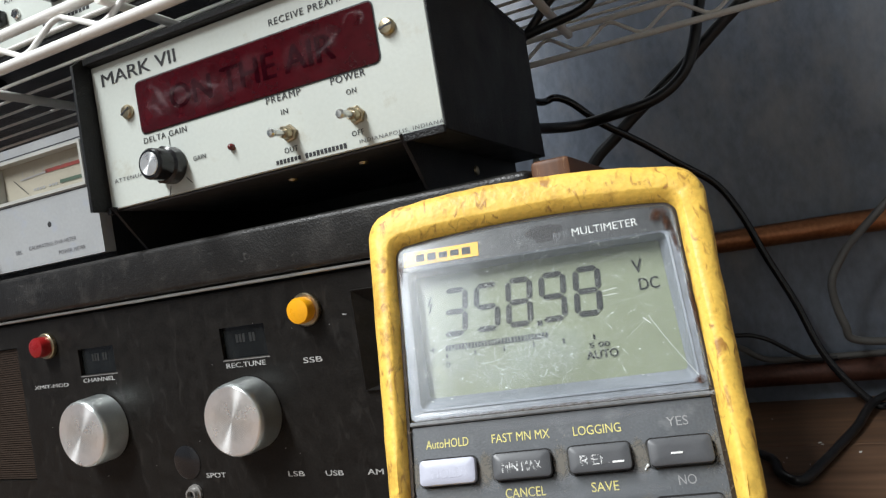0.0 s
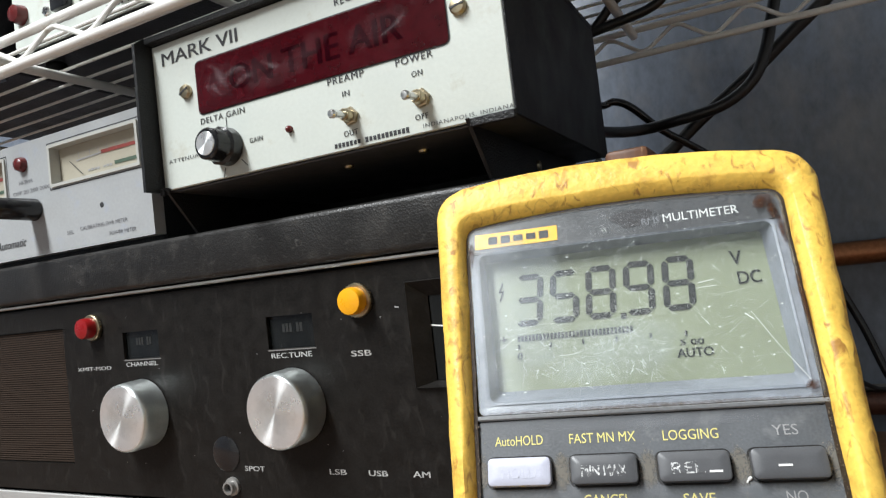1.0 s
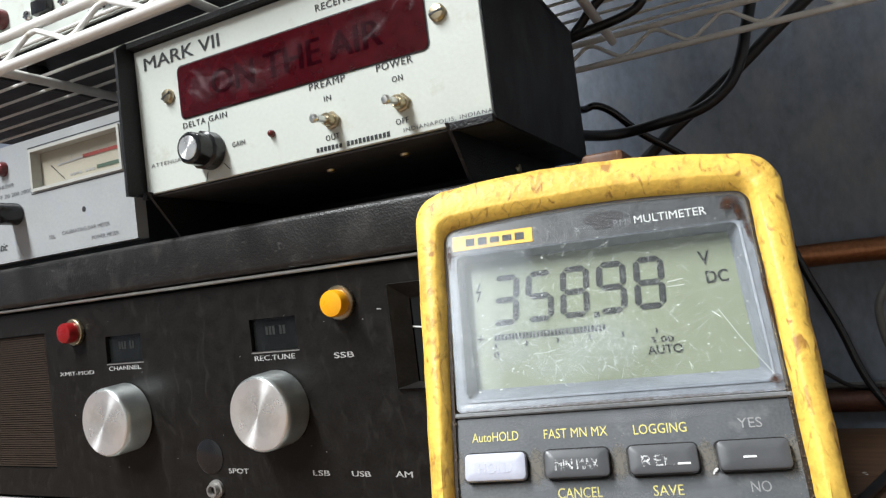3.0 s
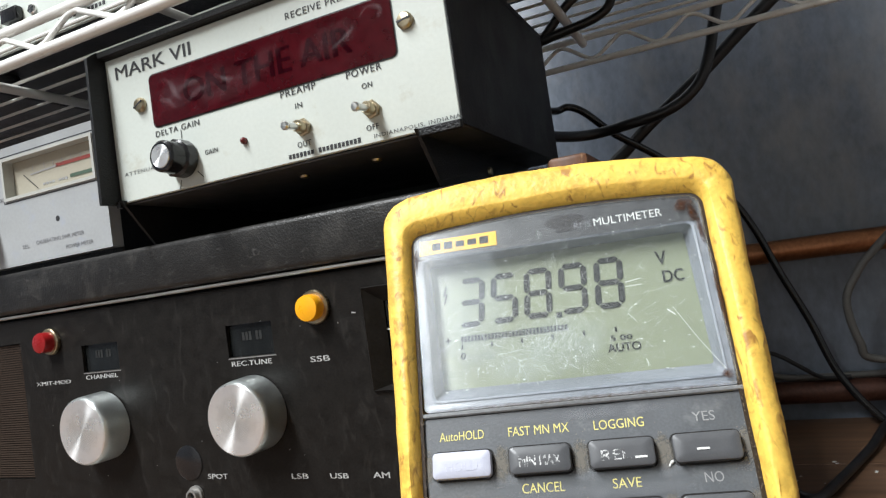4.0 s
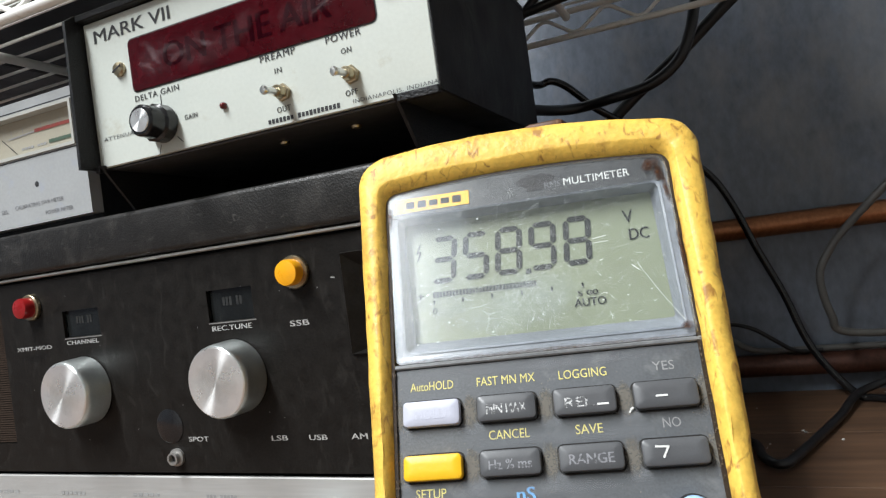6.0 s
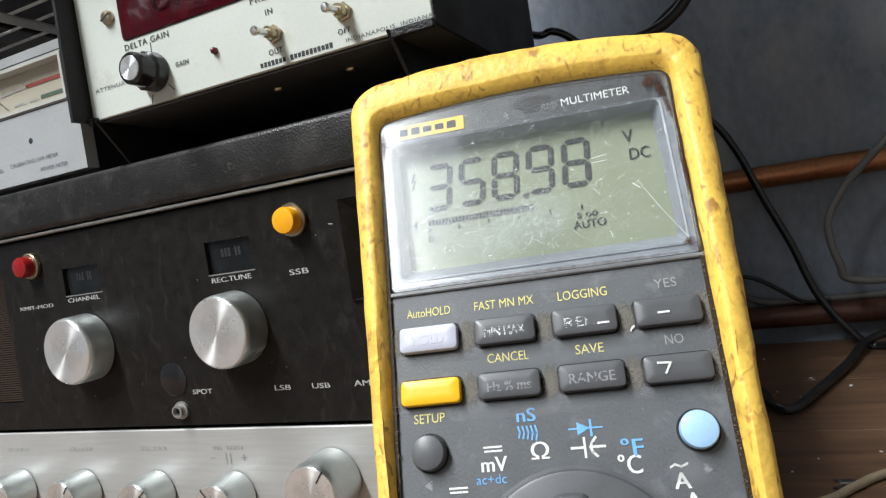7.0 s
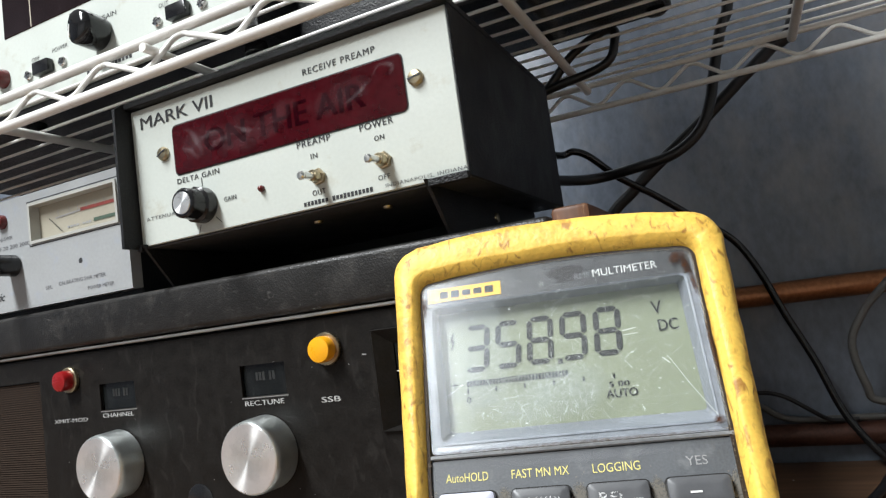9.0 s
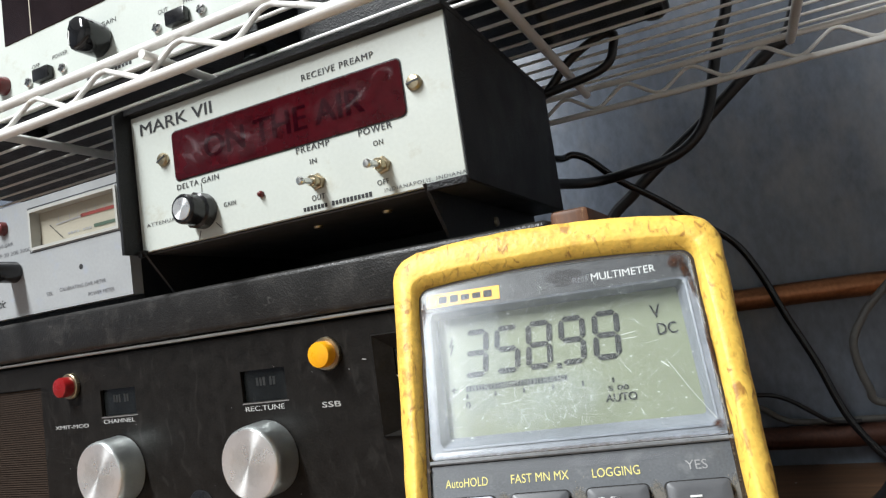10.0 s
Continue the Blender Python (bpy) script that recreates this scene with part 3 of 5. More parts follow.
jack = part("spot_switch", moved(lathe([(0.0050, 0), (0.0050, 0.0016), (0.0036, 0.0018), (0.0036, 0.0046), (0.0026, 0.0047), (0.0024, 0.0020)], 24), pose(-0.0590, 0.0105, 0.0)), M_trim, radio, "small dull metal switch bush", True)
part("bush_bore", moved(lathe([(0.0023, 0), (0.0001, 0.0001)], 16), pose(-0.0590, 0.0105, 0.0022)), M_black_ink, jack)
part("blank_plug", moved(lathe([(0.0098, 0), (0.0098, 0.0004), (0.0090, 0.0008), (0.0002, 0.0008)], 40), pose(-0.0620, 0.0282, 0.0)), M_black_plastic, radio, "round black blanking plug", True)
rnd = random.Random(4)
specks = [box(px, px + rnd.uniform(0.0002, 0.0006), py, py + rnd.uniform(0.0002, 0.0005), 0, 0.00012) for px, py in [(rnd.uniform(-0.19, 0.07), rnd.uniform(0.01, 0.118)) for _ in range(16)]]
specks.append(moved(box(-0.0012, 0.0012, -0.0003, 0.0003, 0, 0.00014), pose(0.0588, 0.1008, 0, 0, 0, -8)))
part("paint_chips", join(*specks), M_grey_ink, radio)["kind"] = "stuff"

# ---------- silver unit under the transceiver ----------
lower = thing("silver_receiver", face(0, 0, DESK), "low brushed-silver receiver with a row of knobs on the desk", "receiver")
UH = -DESK
part("case", box(X0 + 0.01, X1 - 0.02, 0.006, UH - 0.0010, -0.26, -0.0032, 0.001, 1), M_case, lower)
part("front_panel", box(X0 + 0.006, X1 - 0.016, 0.004, UH - 0.0009, -0.003, -0.0002, 0.0006, 1), M_silver_panel, lower, "brushed silver front panel")
for fx in (X0 + 0.04, X1 - 0.06):
    for fz in (-0.03, -0.23):
        part("foot", moved(lathe([(0.010, 0), (0.009, 0.0058)], 20), pose(fx, 0.0001, fz, -90, 0, 0)), M_black_plastic, lower)
for kx, kr, kd, mk in ((0.0375, 0.0155, 0.022, 52), (-0.0285, 0.0128, 0.018, 128), (-0.0875, 0.0128, 0.018, 40), (-0.1490, 0.0128, 0.018, 50), (-0.2100, 0.0128, 0.018, 120), (-0.2680, 0.0128, 0.018, 60)):
    big_knob(lower, kx, UH - 0.0335 + (0.006 if kr > 0.014 else -0.004), kr, kd, mk)
for i, (kx, words) in enumerate(((-0.0310, (3, 5)), (-0.0875, (5,)), (-0.1490, (6,)), (-0.2100, (4,)))):
    bars("faded_lettering", kx - 0.011, kx + 0.011, UH - 0.0118, 0.0022, 0.0, M_grey_ink, lower, words, i)
part("balance_marks", join(quad_strip([(-0.0440, UH - 0.0175), (-0.0410, UH - 0.0175)], 0.0006, 0.0001), quad_strip([(-0.0220, UH - 0.0175), (-0.0185, UH - 0.0175)], 0.0006, 0.0001), quad_strip([(-0.02025, UH - 0.0160), (-0.02025, UH - 0.0190)], 0.0006, 0.0001),
                           quad_strip([(-0.0330, UH - 0.0150), (-0.0330, UH - 0.0205)], 0.0009, 0.0001), quad_strip([(-0.0300, UH - 0.0150), (-0.0300, UH - 0.0205)], 0.0009, 0.0001)), M_grey_ink, lower)

# ---------- receive preamplifier ----------
PY = -0.014
pre = thing("receive_preamp", face(0, PY, RADIO_TOP), "black-cased receive preamp with off-white panel and dark red display", "preamp")
Z0 = RADIO_TOP
PL, PR, PB, PT = -0.0735, 0.1348, 0.1777 - Z0, 0.2590 - Z0
DEEP = -0.1675
part("front_panel", box(PL, PR, PB, PT, -0.0025, 0.0, 0.0004, 1), M_cream, pre, "off-white enamelled front panel")


def side_plate(x0, x1, sec):
    """An upright plate between x0 and x1 with the outline sec, pairs of height and depth."""
    bm = bmesh.new()
    rings = [[bm.verts.new((xx, y, z)) for y, z in sec] for xx in (x0, x1)]
    for k in range(len(sec)):
        j = (k + 1) % len(sec)
        bm.faces.new((rings[0][k], rings[0][j], rings[1][j], rings[1][k]))
    bm.faces.new(rings[0])
    bm.faces.new(rings[1][::-1])
    bmesh.ops.recalc_face_normals(bm, faces=bm.faces)
    return bm


left_wing = side_plate(PL - 0.0022, PL - 0.0002, [(PB - 0.0012, DEEP), (PB - 0.0012, 0.0125), (PT - 0.0004, 0.0112), (PT + 0.0042, 0.0050), (PT + 0.0042, DEEP)])
for bm_ in (left_wing, box(PR + 0.0002, PR + 0.0014, PB - 0.0012, PT + 0.0003, DEEP, 0.0008, 0.0004, 1),
              box(PL - 0.0002, PR + 0.0014, PT + 0.0004, PT + 0.0042, DEEP, 0.0048, 0.0005, 1)):
    part("sleeve_plate", bm_, M_case, pre, "black crackle-finish sleeve plate")
part("chassis", box(PL + 0.001, PR - 0.001, PB + 0.0002, PT - 0.002, DEEP + 0.002, -0.0027), M_case, pre)


FOOT = [(PB + 0.0009, 0.0004), (PB + 0.0009, 0.0040), (0.0001, -0.0170), (0.0001, DEEP + 0.002), (PB - 0.0014, DEEP + 0.002), (PB - 0.0014, 0.0004)]
for fx, fa, fb in ((PL + 0.0040, PL - 0.0001, PL + 0.0030), (0.1145, 0.1155, PR + 0.0012)):
    foot = part("foot_plate", side_plate(fx - 0.0009, fx + 0.0009, FOOT), M_case, pre, "upright foot plate with a sloping front edge")
    part("flange", box(fa, fb, PB - 0.0030, PB + 0.0008, 0.0010, 0.0038, 0.0004, 1), M_case, foot)
part("grommet", moved(lathe([(0.0026, -0.002), (0.0040, -0.0015), (0.0040, 0.0015), (0.0026, 0.002)], 20), pose(PR - 0.0035, PB - 0.0055, DEEP + 0.006, 0, 90, 0)), M_frame, pre, "small beige rubber grommet", True)
# Added dark backing so that the open gap under the case looks dark
part("added_backing", box(PL + 0.003, 0.1130, 0.0002, PB - 0.0014, DEEP + 0.020, DEEP + 0.022), M_case, pre)
part("base_plate", box(PL, PR, PB - 0.0012, PB - 0.0001, DEEP + 0.001, -0.0028, 0.0003, 1), material("dull_zinc_base", (0.052, 0.055, 0.060), 0.5, vary=0.3, fine=700, coarse=60, bump=0.1), pre)
for sx, sz in ((0.030, -0.030), (0.075, -0.030)):
    part("chassis_screw", moved(lathe([(0.0028, 0), (0.0024, 0.0013), (0.0008, 0.0018)], 16), pose(sx, PB - 0.0011, sz, 90, 0, 0)), M_brass, pre, smooth=True)
part("chassis_screw", moved(lathe([(0.0030, 0), (0.0026, 0.0013), (0.0008, 0.0018)], 16), pose(0.1153, PB - 0.011, -0.085, 0, 90, 0)), M_brass, pre, smooth=True)
SC = (-0.0415, 0.1090, 0.2140 - Z0, 0.2425 - Z0)
scr = part("display", slab(rrect(*SC, 0.0028), -0.0004, 0.0007, 0.0003), M_red_screen, pre, "dark red unlit display window")
part("display_edge", rings_mesh([at_z(rrect(SC[0] - 0.0006, SC[1] + 0.0006, SC[2] - 0.0006, SC[3] + 0.0006, 0.0032), 0.0002), at_z(rrect(*SC, 0.0028), 0.00022)]), M_black_ink, pre)
lettering("lettering", "ON THE AIR", 0.0340, 0.2282 - Z0, 0.00085, 0.104, 0.0130, M_red_letter, scr, label="unlit dark letters", bold=0.0, heavy=0.0009)
# Pale clouds paint blurred reflections of the room onto the display
M_cloud = film("pale_reflection_cloud", (0.36, 0.27, 0.29), 110, 0.055, 0.5, 0.42, (1, 0.6, 1))
for px, py, rx, ry, tn in ((-0.022, 0.2282, 0.0190, 0.0132, 10), (0.002, 0.2275, 0.0240, 0.0120, 5), (0.030, 0.2290, 0.0220, 0.0090, 20), (0.072, 0.2300, 0.0260, 0.0110, 8), (0.012, 0.2215, 0.0280, 0.0060, 4)):
    part("reflection_cloud", patch(px, py - Z0, rx, ry, 0.0011, tn), M_cloud, scr, "pale cloud of painted reflection")
# Curved streaks: more reflections, drawn as pale colour on the display
M_wisp = film("pale_reflection_streak", (0.48, 0.40, 0.42), 200, 0.17, 0.5, 0.60)


def wisp(pts, width, z):
    """A soft curved streak whose value "thick" fades towards both edges and both ends."""
    line = smooth_line([(x, y, z) for x, y in pts], 7)
    bm = bmesh.new()
    lay = bm.verts.layers.float.new("thick")
    rows = []
    for i, p in enumerate(line):
        d = (line[min(i + 1, len(line) - 1)] - line[max(i - 1, 0)]).normalized()
        side = Vector((-d.y, d.x, 0)) * width / 2
        fade = math.sin(math.pi * i / (len(line) - 1)) ** 0.6
        row = []
        for k, th in ((-1, 0.0), (0, 1.0), (1, 0.0)):
            v = bm.verts.new(p + side * k)
            v[lay] = th * fade
            row.append(v)
        rows.append(row)
    for a, b in zip(rows, rows[1:]):
        for k in range(2):
            bm.faces.new((a[k], a[k + 1], b[k + 1], b[k]))
    return bm


STREAKS = (((-0.034, 0.2395), (-0.026, 0.2350), (-0.022, 0.2270), (-0.016, 0.2225)), ((-0.030, 0.2240), (-0.020, 0.2300), (-0.010, 0.2320), (-0.002, 0.2285)), ((-0.018, 0.2210), (-0.008, 0.2262), (0.003, 0.2270)),
           ((-0.036, 0.2290), (-0.028, 0.2255), (-0.022, 0.2185)), ((0.004, 0.2330), (0.012, 0.2275), (0.024, 0.2255)), ((0.090, 0.2300), (0.096, 0.2390), (0.104, 0.2375), (0.101, 0.2310)), ((0.072, 0.2240), (0.084, 0.2290), (0.092, 0.2350)))
for n_, pts in enumerate(STREAKS):
    part("streak", wisp([(x, y - Z0) for x, y in pts], 0.0085 - 0.0006 * n_, 0.0013 + 0.00003 * n_), M_wisp, scr, "pale painted reflection streak")
SCREWS = ((-0.0495, 0.2285 - Z0, 25), (0.1152, 0.2283 - Z0, 10))
for sx, sy, sa in SCREWS:
    screw(pre, sx, sy, 0.0, 0.0040, M_brass, angle=sa)
part("led", moved(lathe([(0.0018, 0), (0.0018, 0.0016), (0.0011, 0.0026), (0.0002, 0.003)], 16), pose(0.0175, 0.1942 - Z0, 0)), M_dark_red, pre, "small dark red indicator", True)


def toggle(parent, x, y):
    """A toggle switch: hexagon nut, threaded bush and a bat lever that points out and up to one side."""
    t = part("toggle_nut", moved(lathe([(0.0044, 0), (0.0044, 0.0018), (0.0038, 0.0022)], 6), pose(x, y, 0.0002, 0, 0, 12)), M_brass, parent, "brass hexagon nut")
    part("bush", moved(lathe([(0.0030, 0), (0.0030, 0.0056), (0.0026, 0.0062), (0.0016, 0.0060)], 20), pose(x, y, 0.0004)), M_brass, t, smooth=True)
    part("lever", tube([(x, y, 0.004), (x - 0.0002, y - 0.0006, 0.009), (x - 0.0003, y - 0.0011, 0.0142)], 0.0017, 12, 4), M_lever, t, "chrome bat lever", True)
    part("lever_tip", moved(lathe([(0.0012, -0.002), (0.0021, -0.0006), (0.0022, 0.001), (0.0015, 0.0019), (0.0002, 0.0021)], 14), pose(x - 0.0003, y - 0.0012, 0.0144, 5, 0, 0)), M_lever, t, smooth=True)


toggle(pre, 0.0540, 0.1930 - Z0)
toggle(pre, 0.0925, 0.1930 - Z0)
kn = part("gain_knob", lathe([(0.0100, 0), (0.0102, 0.0012), (0.0102, 0.0060), (0.0086, 0.0072), (0.0082, 0.0148), (0.0072, 0.0158)], 24, 0.0005, (1, 2)), M_black_plastic, pre, "fluted black knob", True)
kn.location = (-0.0235, 0.1930 - Z0, 0.0006)
kf = part("knob_insert", lathe([(0.0061, 0), (0.0059, 0.0004), (0.0002, 0.0003)], 40), M_knob, kn, "spun aluminium insert", True)
kf.location = (0, 0, 0.0158)
M_thin_ink = ink("thin_black_ink", (0.06, 0.06, 0.063))
ticks = [quad_strip([(-0.0235 + 0.0112 * math.cos(radians(a)), 0.1930 - Z0 + 0.0112 * math.sin(radians(a))), (-0.0235 + 0.0160 * math.cos(radians(a)), 0.1930 - Z0 + 0.0160 * math.sin(radians(a)))], 0.0005, 0.0002) for a in (90, -45, -110)]
part("scale_ticks", join(*ticks), M_black_ink, pre)
for txt, xa, xb, y, h in (("MARK VII", -0.0660, -0.0105, 0.2500, 0.0072), ("RECEIVE PREAMP", 0.0515, 0.0950, 0.2487, 0.0034), ("DELTA GAIN", -0.0415, -0.0105, 0.2103, 0.0031), ("GAIN", -0.0090, -0.0005, 0.1936, 0.0026),
                          ("ATTENUATE", -0.0680, -0.0400, 0.1930, 0.0024), ("PREAMP", 0.0427, 0.0635, 0.2118, 0.0034), ("IN", 0.0505, 0.0545, 0.2043, 0.0026), ("OUT", 0.0490, 0.0570, 0.1853, 0.0028), ("POWER", 0.0810, 0.1000, 0.2118, 0.0034),
                          ("ON", 0.0885, 0.0940, 0.2047, 0.0026), ("OFF", 0.0880, 0.0945, 0.1850, 0.0026), ("INDIANAPOLIS, INDIANA", 0.0915, 0.1350, 0.1805, 0.0024)):
    fine_print = txt.startswith(("INDIANA", "ATTENUATE"))
    lettering("lettering", txt, (xa + xb) / 2, y - Z0, 0.00025, xb - xa, h * (0.9 if fine_print else 1.0), M_thin_ink if fine_print else M_black_ink, pre, heavy=0 if fine_print else h * 0.055, spaced=1.0 if txt == "MARK VII" else 1.16)
bars("maker_bars", 0.0427, 0.0845, 0.1805 - Z0, 0.0026, 0.0001, M_black_ink, pre, (7, 11), 3)

M_sink = ink("dark_grey_ink", (0.12, 0.12, 0.13))
# ---------- standing-wave and power meter ----------
SY = -0.003
swr = thing("swr_power_meter", face(0, SY, RADIO_TOP), "off-white power meter with two cream dials on the transceiver", "meter")
SX0, SX1, SH = -0.345, -0.0975, 0.0785
part("case", box(SX0 + 0.001, SX1 - 0.001, 0.0001, SH + 0.0015, -0.13, -0.0082, 0.001, 1), M_case, swr)
D1, D2 = (-0.1885, -0.1040, 0.1995 - Z0, 0.2265 - Z0), (-0.3210, -0.2365, 0.1995 - Z0, 0.2265 - Z0)
part("front_panel", holed_panel(SX0, SX1, 0.0040, SH + 0.0025, -0.0080, 0.0, [D1, D2]), material("cool_white_panel", (0.325, 0.335, 0.34), 0.4, vary=0.08, fine=500, coarse=30, bump=0.05, stain=(0.30, 0.33, 0.40), stain_at=0.56, stain_soft=0.2, stain_scale=50), swr, "scuffed off-white front panel")


M_dial_red = ink("faded_red_ink", (0.28, 0.055, 0.045))


def dial(parent, x0, x1, y0, y1):
    d = part("dial_card", box(x0 + 0.0002, x1 - 0.0002, y0 + 0.0002, y1 - 0.0002, -0.0066, -0.0060), M_dial, parent, "cream dial card")
    fr = rings_mesh([at_z(rrect(x0 - 0.0004, x1 + 0.0004, y0 - 0.0004, y1 + 0.0004, 0.0008), 0.00005), at_z(rrect(x0 - 0.0004, x1 + 0.0004, y0 - 0.0004, y1 + 0.0004, 0.0008), 0.0012), at_z(rrect(x0 + 0.0016, x1 - 0.0016, y0 + 0.0016, y1 - 0.0016, 0.0005), 0.0012), at_z(rrect(x0 + 0.0016, x1 - 0.0016, y0 + 0.0016, y1 - 0.0016, 0.0005), -0.0058)])
    part("dial_frame", fr, M_frame, d, "pale plastic dial frame")
    part("dial_outline", quad_strip([(x0 - 0.0016, y0 - 0.0016), (x1 + 0.0016, y0 - 0.0016), (x1 + 0.0016, y1 + 0.0016), (x0 - 0.0016, y1 + 0.0016)], 0.0007, 0.0001, True), M_black_ink, d)
    w, h = x1 - x0, y1 - y0
    part("dial_red_arc", quad_strip([(x0 + w * 0.52, y0 + h * 0.60), (x0 + w * 0.97, y0 + h * 0.60)], 0.0022, -0.0056), M_dial_red, d)
    part("dial_green_arc", quad_strip([(x0 + w * 0.66, y0 + h * 0.27), (x0 + w * 0.92, y0 + h * 0.27)], 0.0022, -0.0056), material("green_ink", (0.055, 0.090, 0.062), 0.6, bump=0), d)
    part("dial_scale", join(quad_strip([(x0 + w * 0.22, y0 + h * 0.55), (x0 + w * 0.52, y0 + h * 0.59)], 0.0009, -0.0056), *[quad_strip([(x0 + w * k, y0 + h * 0.62), (x0 + w * k, y0 + h * 0.74)], 0.0005, -0.0056) for k in (0.25, 0.38, 0.48, 0.58, 0.68, 0.78, 0.88)]), M_grey_ink, d)
    part("dial_needle", quad_strip([(x0 + w * 0.30, y0 + h * 0.18), (x0 + w * 0.16, y0 + h * 0.56)], 0.0006, -0.0045), M_black_ink, d)
    bars("dial_lettering", x0 + w * 0.34, x0 + w * 0.62, y0 + h * 0.25, 0.0016, -0.0058, M_grey_ink, d, (4, 3), 8)


dial(swr, *D1)
dial(swr, *D2)
part("alarm_lamp", moved(lathe([(0.0050, 0), (0.0050, 0.0015), (0.0042, 0.0040), (0.0022, 0.0054), (0.0003, 0.0057)], 24), pose(-0.2170, 0.2195 - Z0, 0)), M_dark_red, swr, "dark red lamp lens", True)
part("adjust_hole", moved(lathe([(0.0018, 0), (0.0001, 0.0001)], 18), pose(-0.1418, 0.1810 - Z0, 0.0001)), M_black_ink, swr)
rk = part("range_knob", moved(lathe([(0.0072, 0), (0.0074, 0.001), (0.0068, 0.0275), (0.0060, 0.0285)], 40, 0.0003, (1, 2)), pose(-0.2070, 0.1875 - Z0, 0.0006)), M_black_plastic, swr, "long fluted black knob", True)
rf = part("knob_insert", lathe([(0.0052, 0), (0.0050, 0.0004), (0.0002, 0.0003)], 32), M_knob, rk, "aluminium insert", True)
rf.location = (-0.2070, 0.1875 - Z0, 0.0291)
lettering("lettering", "HI-SWR", -0.2150, 0.2075 - Z0, 0.0002, 0.0150, 0.0026, M_sink, swr)
lettering("lettering", "OFF 20 200 2000", -0.2100, 0.2010 - Z0, 0.0002, 0.0400, 0.0026, M_sink, swr)
lettering("lettering", "CALIBRATING SWR METER", -0.1420, 0.1690 - Z0, 0.0002, 0.0440, 0.0024, M_sink, swr)
lettering("lettering", "SEL", -0.1740, 0.1680 - Z0, 0.0002, 0.0065, 0.0024, M_sink, swr)
lettering("lettering", "POWER METER", -0.1250, 0.1625 - Z0, 0.0002, 0.0240, 0.0024, M_sink, swr)
lettering("lettering", "Automatic", -0.2370, 0.1680 - Z0, 0.0002, 0.0330, 0.0055, M_black_ink, swr, lean=0.35, heavy=0.0002)


# ---------- multimeter: panel space on its face, origin in the middle under the display ----------
R_, U_, N_ = Vector((0.98223, 0.18769, 0.00186)), Vector((-0.07973, 0.40826, 0.90938)), Vector((0.16992, -0.89336, 0.41597))
MM = Matrix(((R_.x, U_.x, N_.x, 0.18920), (R_.y, U_.y, N_.y, -0.10212), (R_.z, U_.z, N_.z, 0.07251), (0, 0, 0, 1)))
dmm = thing("digital_multimeter", MM, "digital multimeter in a scuffed yellow holster leaning back on the desk", "multimeter")
BOT = -0.1370
E_ = dict(edge=34, arc=11)


def hol(d, ytop_in=0.0):
    """The holster's outline, drawn in by d."""
    ring = outline(-0.0566 + d, 0.0542 - d, -0.0428 + d, 0.0462 - d, 0.0716 - d, BOT + d, 0.0052, 0.0092 - d * 0.3, 0.012, **E_)
    return [(x, y - (0.028 * x if y > 0.04 else 0)) for x, y in ring]


inner = outline(-0.0462, 0.0441, -0.0405, 0.0415, 0.0590, BOT + 0.010, 0.0030, 0.0035, 0.004, **E_)
inner_lip = outline(-0.0480, 0.0459, -0.0423, 0.0432, 0.0618, BOT + 0.0082, 0.0031, 0.0042, 0.005, **E_)
lip_top = outline(-0.0485, 0.0464, -0.0428, 0.0437, 0.0624, BOT + 0.0077, 0.0032, 0.0046, 0.0055, **E_)
rings = [at_z(inner, -0.006), at_z(inner, 0.0006), at_z(inner_lip, 0.0040), at_z(lip_top, 0.0043), at_z(hol(0.0046), 0.0044), at_z(hol(0.0020), 0.0034), at_z(hol(0.0005), 0.0010), at_z(hol(0.0), -0.0030),
         at_z(hol(0.0006), -0.0160), at_z(hol(0.0018), -0.0380), at_z(hol(0.0045), -0.0440), at_z(hol(0.0080), -0.0455)]
hb = rings_mesh(rings, False, True)
for v in hb.verts:
    k = noise.noise(v.co * 160) * 0.00028 + noise.noise(v.co * 45) * 0.00020
    if 0.0008 < v.co.z < 0.0046:
        k -= max(0.0, noise.noise(v.co * 420 + Vector((3, 1, 7))) - 0.28) * 0.0014
    v.co += Vector((k, k * 0.7, k))
part("holster", hb, M_yellow, dmm, "scuffed and stained yellow rubber holster", True, 46)
part("grime_line", rings_mesh([at_z(outline(-0.0464, 0.0443, -0.0407, 0.0417, 0.0592, BOT + 0.0098, 0.0030, 0.0035, 0.004, **E_), 0.0004), at_z(outline(-0.0450, 0.0427, -0.0394, 0.0402, 0.0575, BOT + 0.0105, 0.0030, 0.003, 0.004, **E_), 0.0009)]), M_grime, dmm)
# dark keypad body under the display
body_ring = outline(-0.0436, 0.0436, -0.0400, 0.0408, 0.0, BOT + 0.0105, 0.0, 0.0012, 0.004, **E_)
part("body", slab(body_ring, -0.012, 0.0, 0.0004), M_panel, dmm, "dark grey keypad face")
part("body_ledge", box(-0.0434, 0.0434, -0.0001, 0.0012, -0.008, 0.0009, 0.0003, 1), material("pale_worn_edge", (0.20, 0.205, 0.21), 0.4, vary=0.2, fine=1500, coarse=200, bump=0.1), dmm)
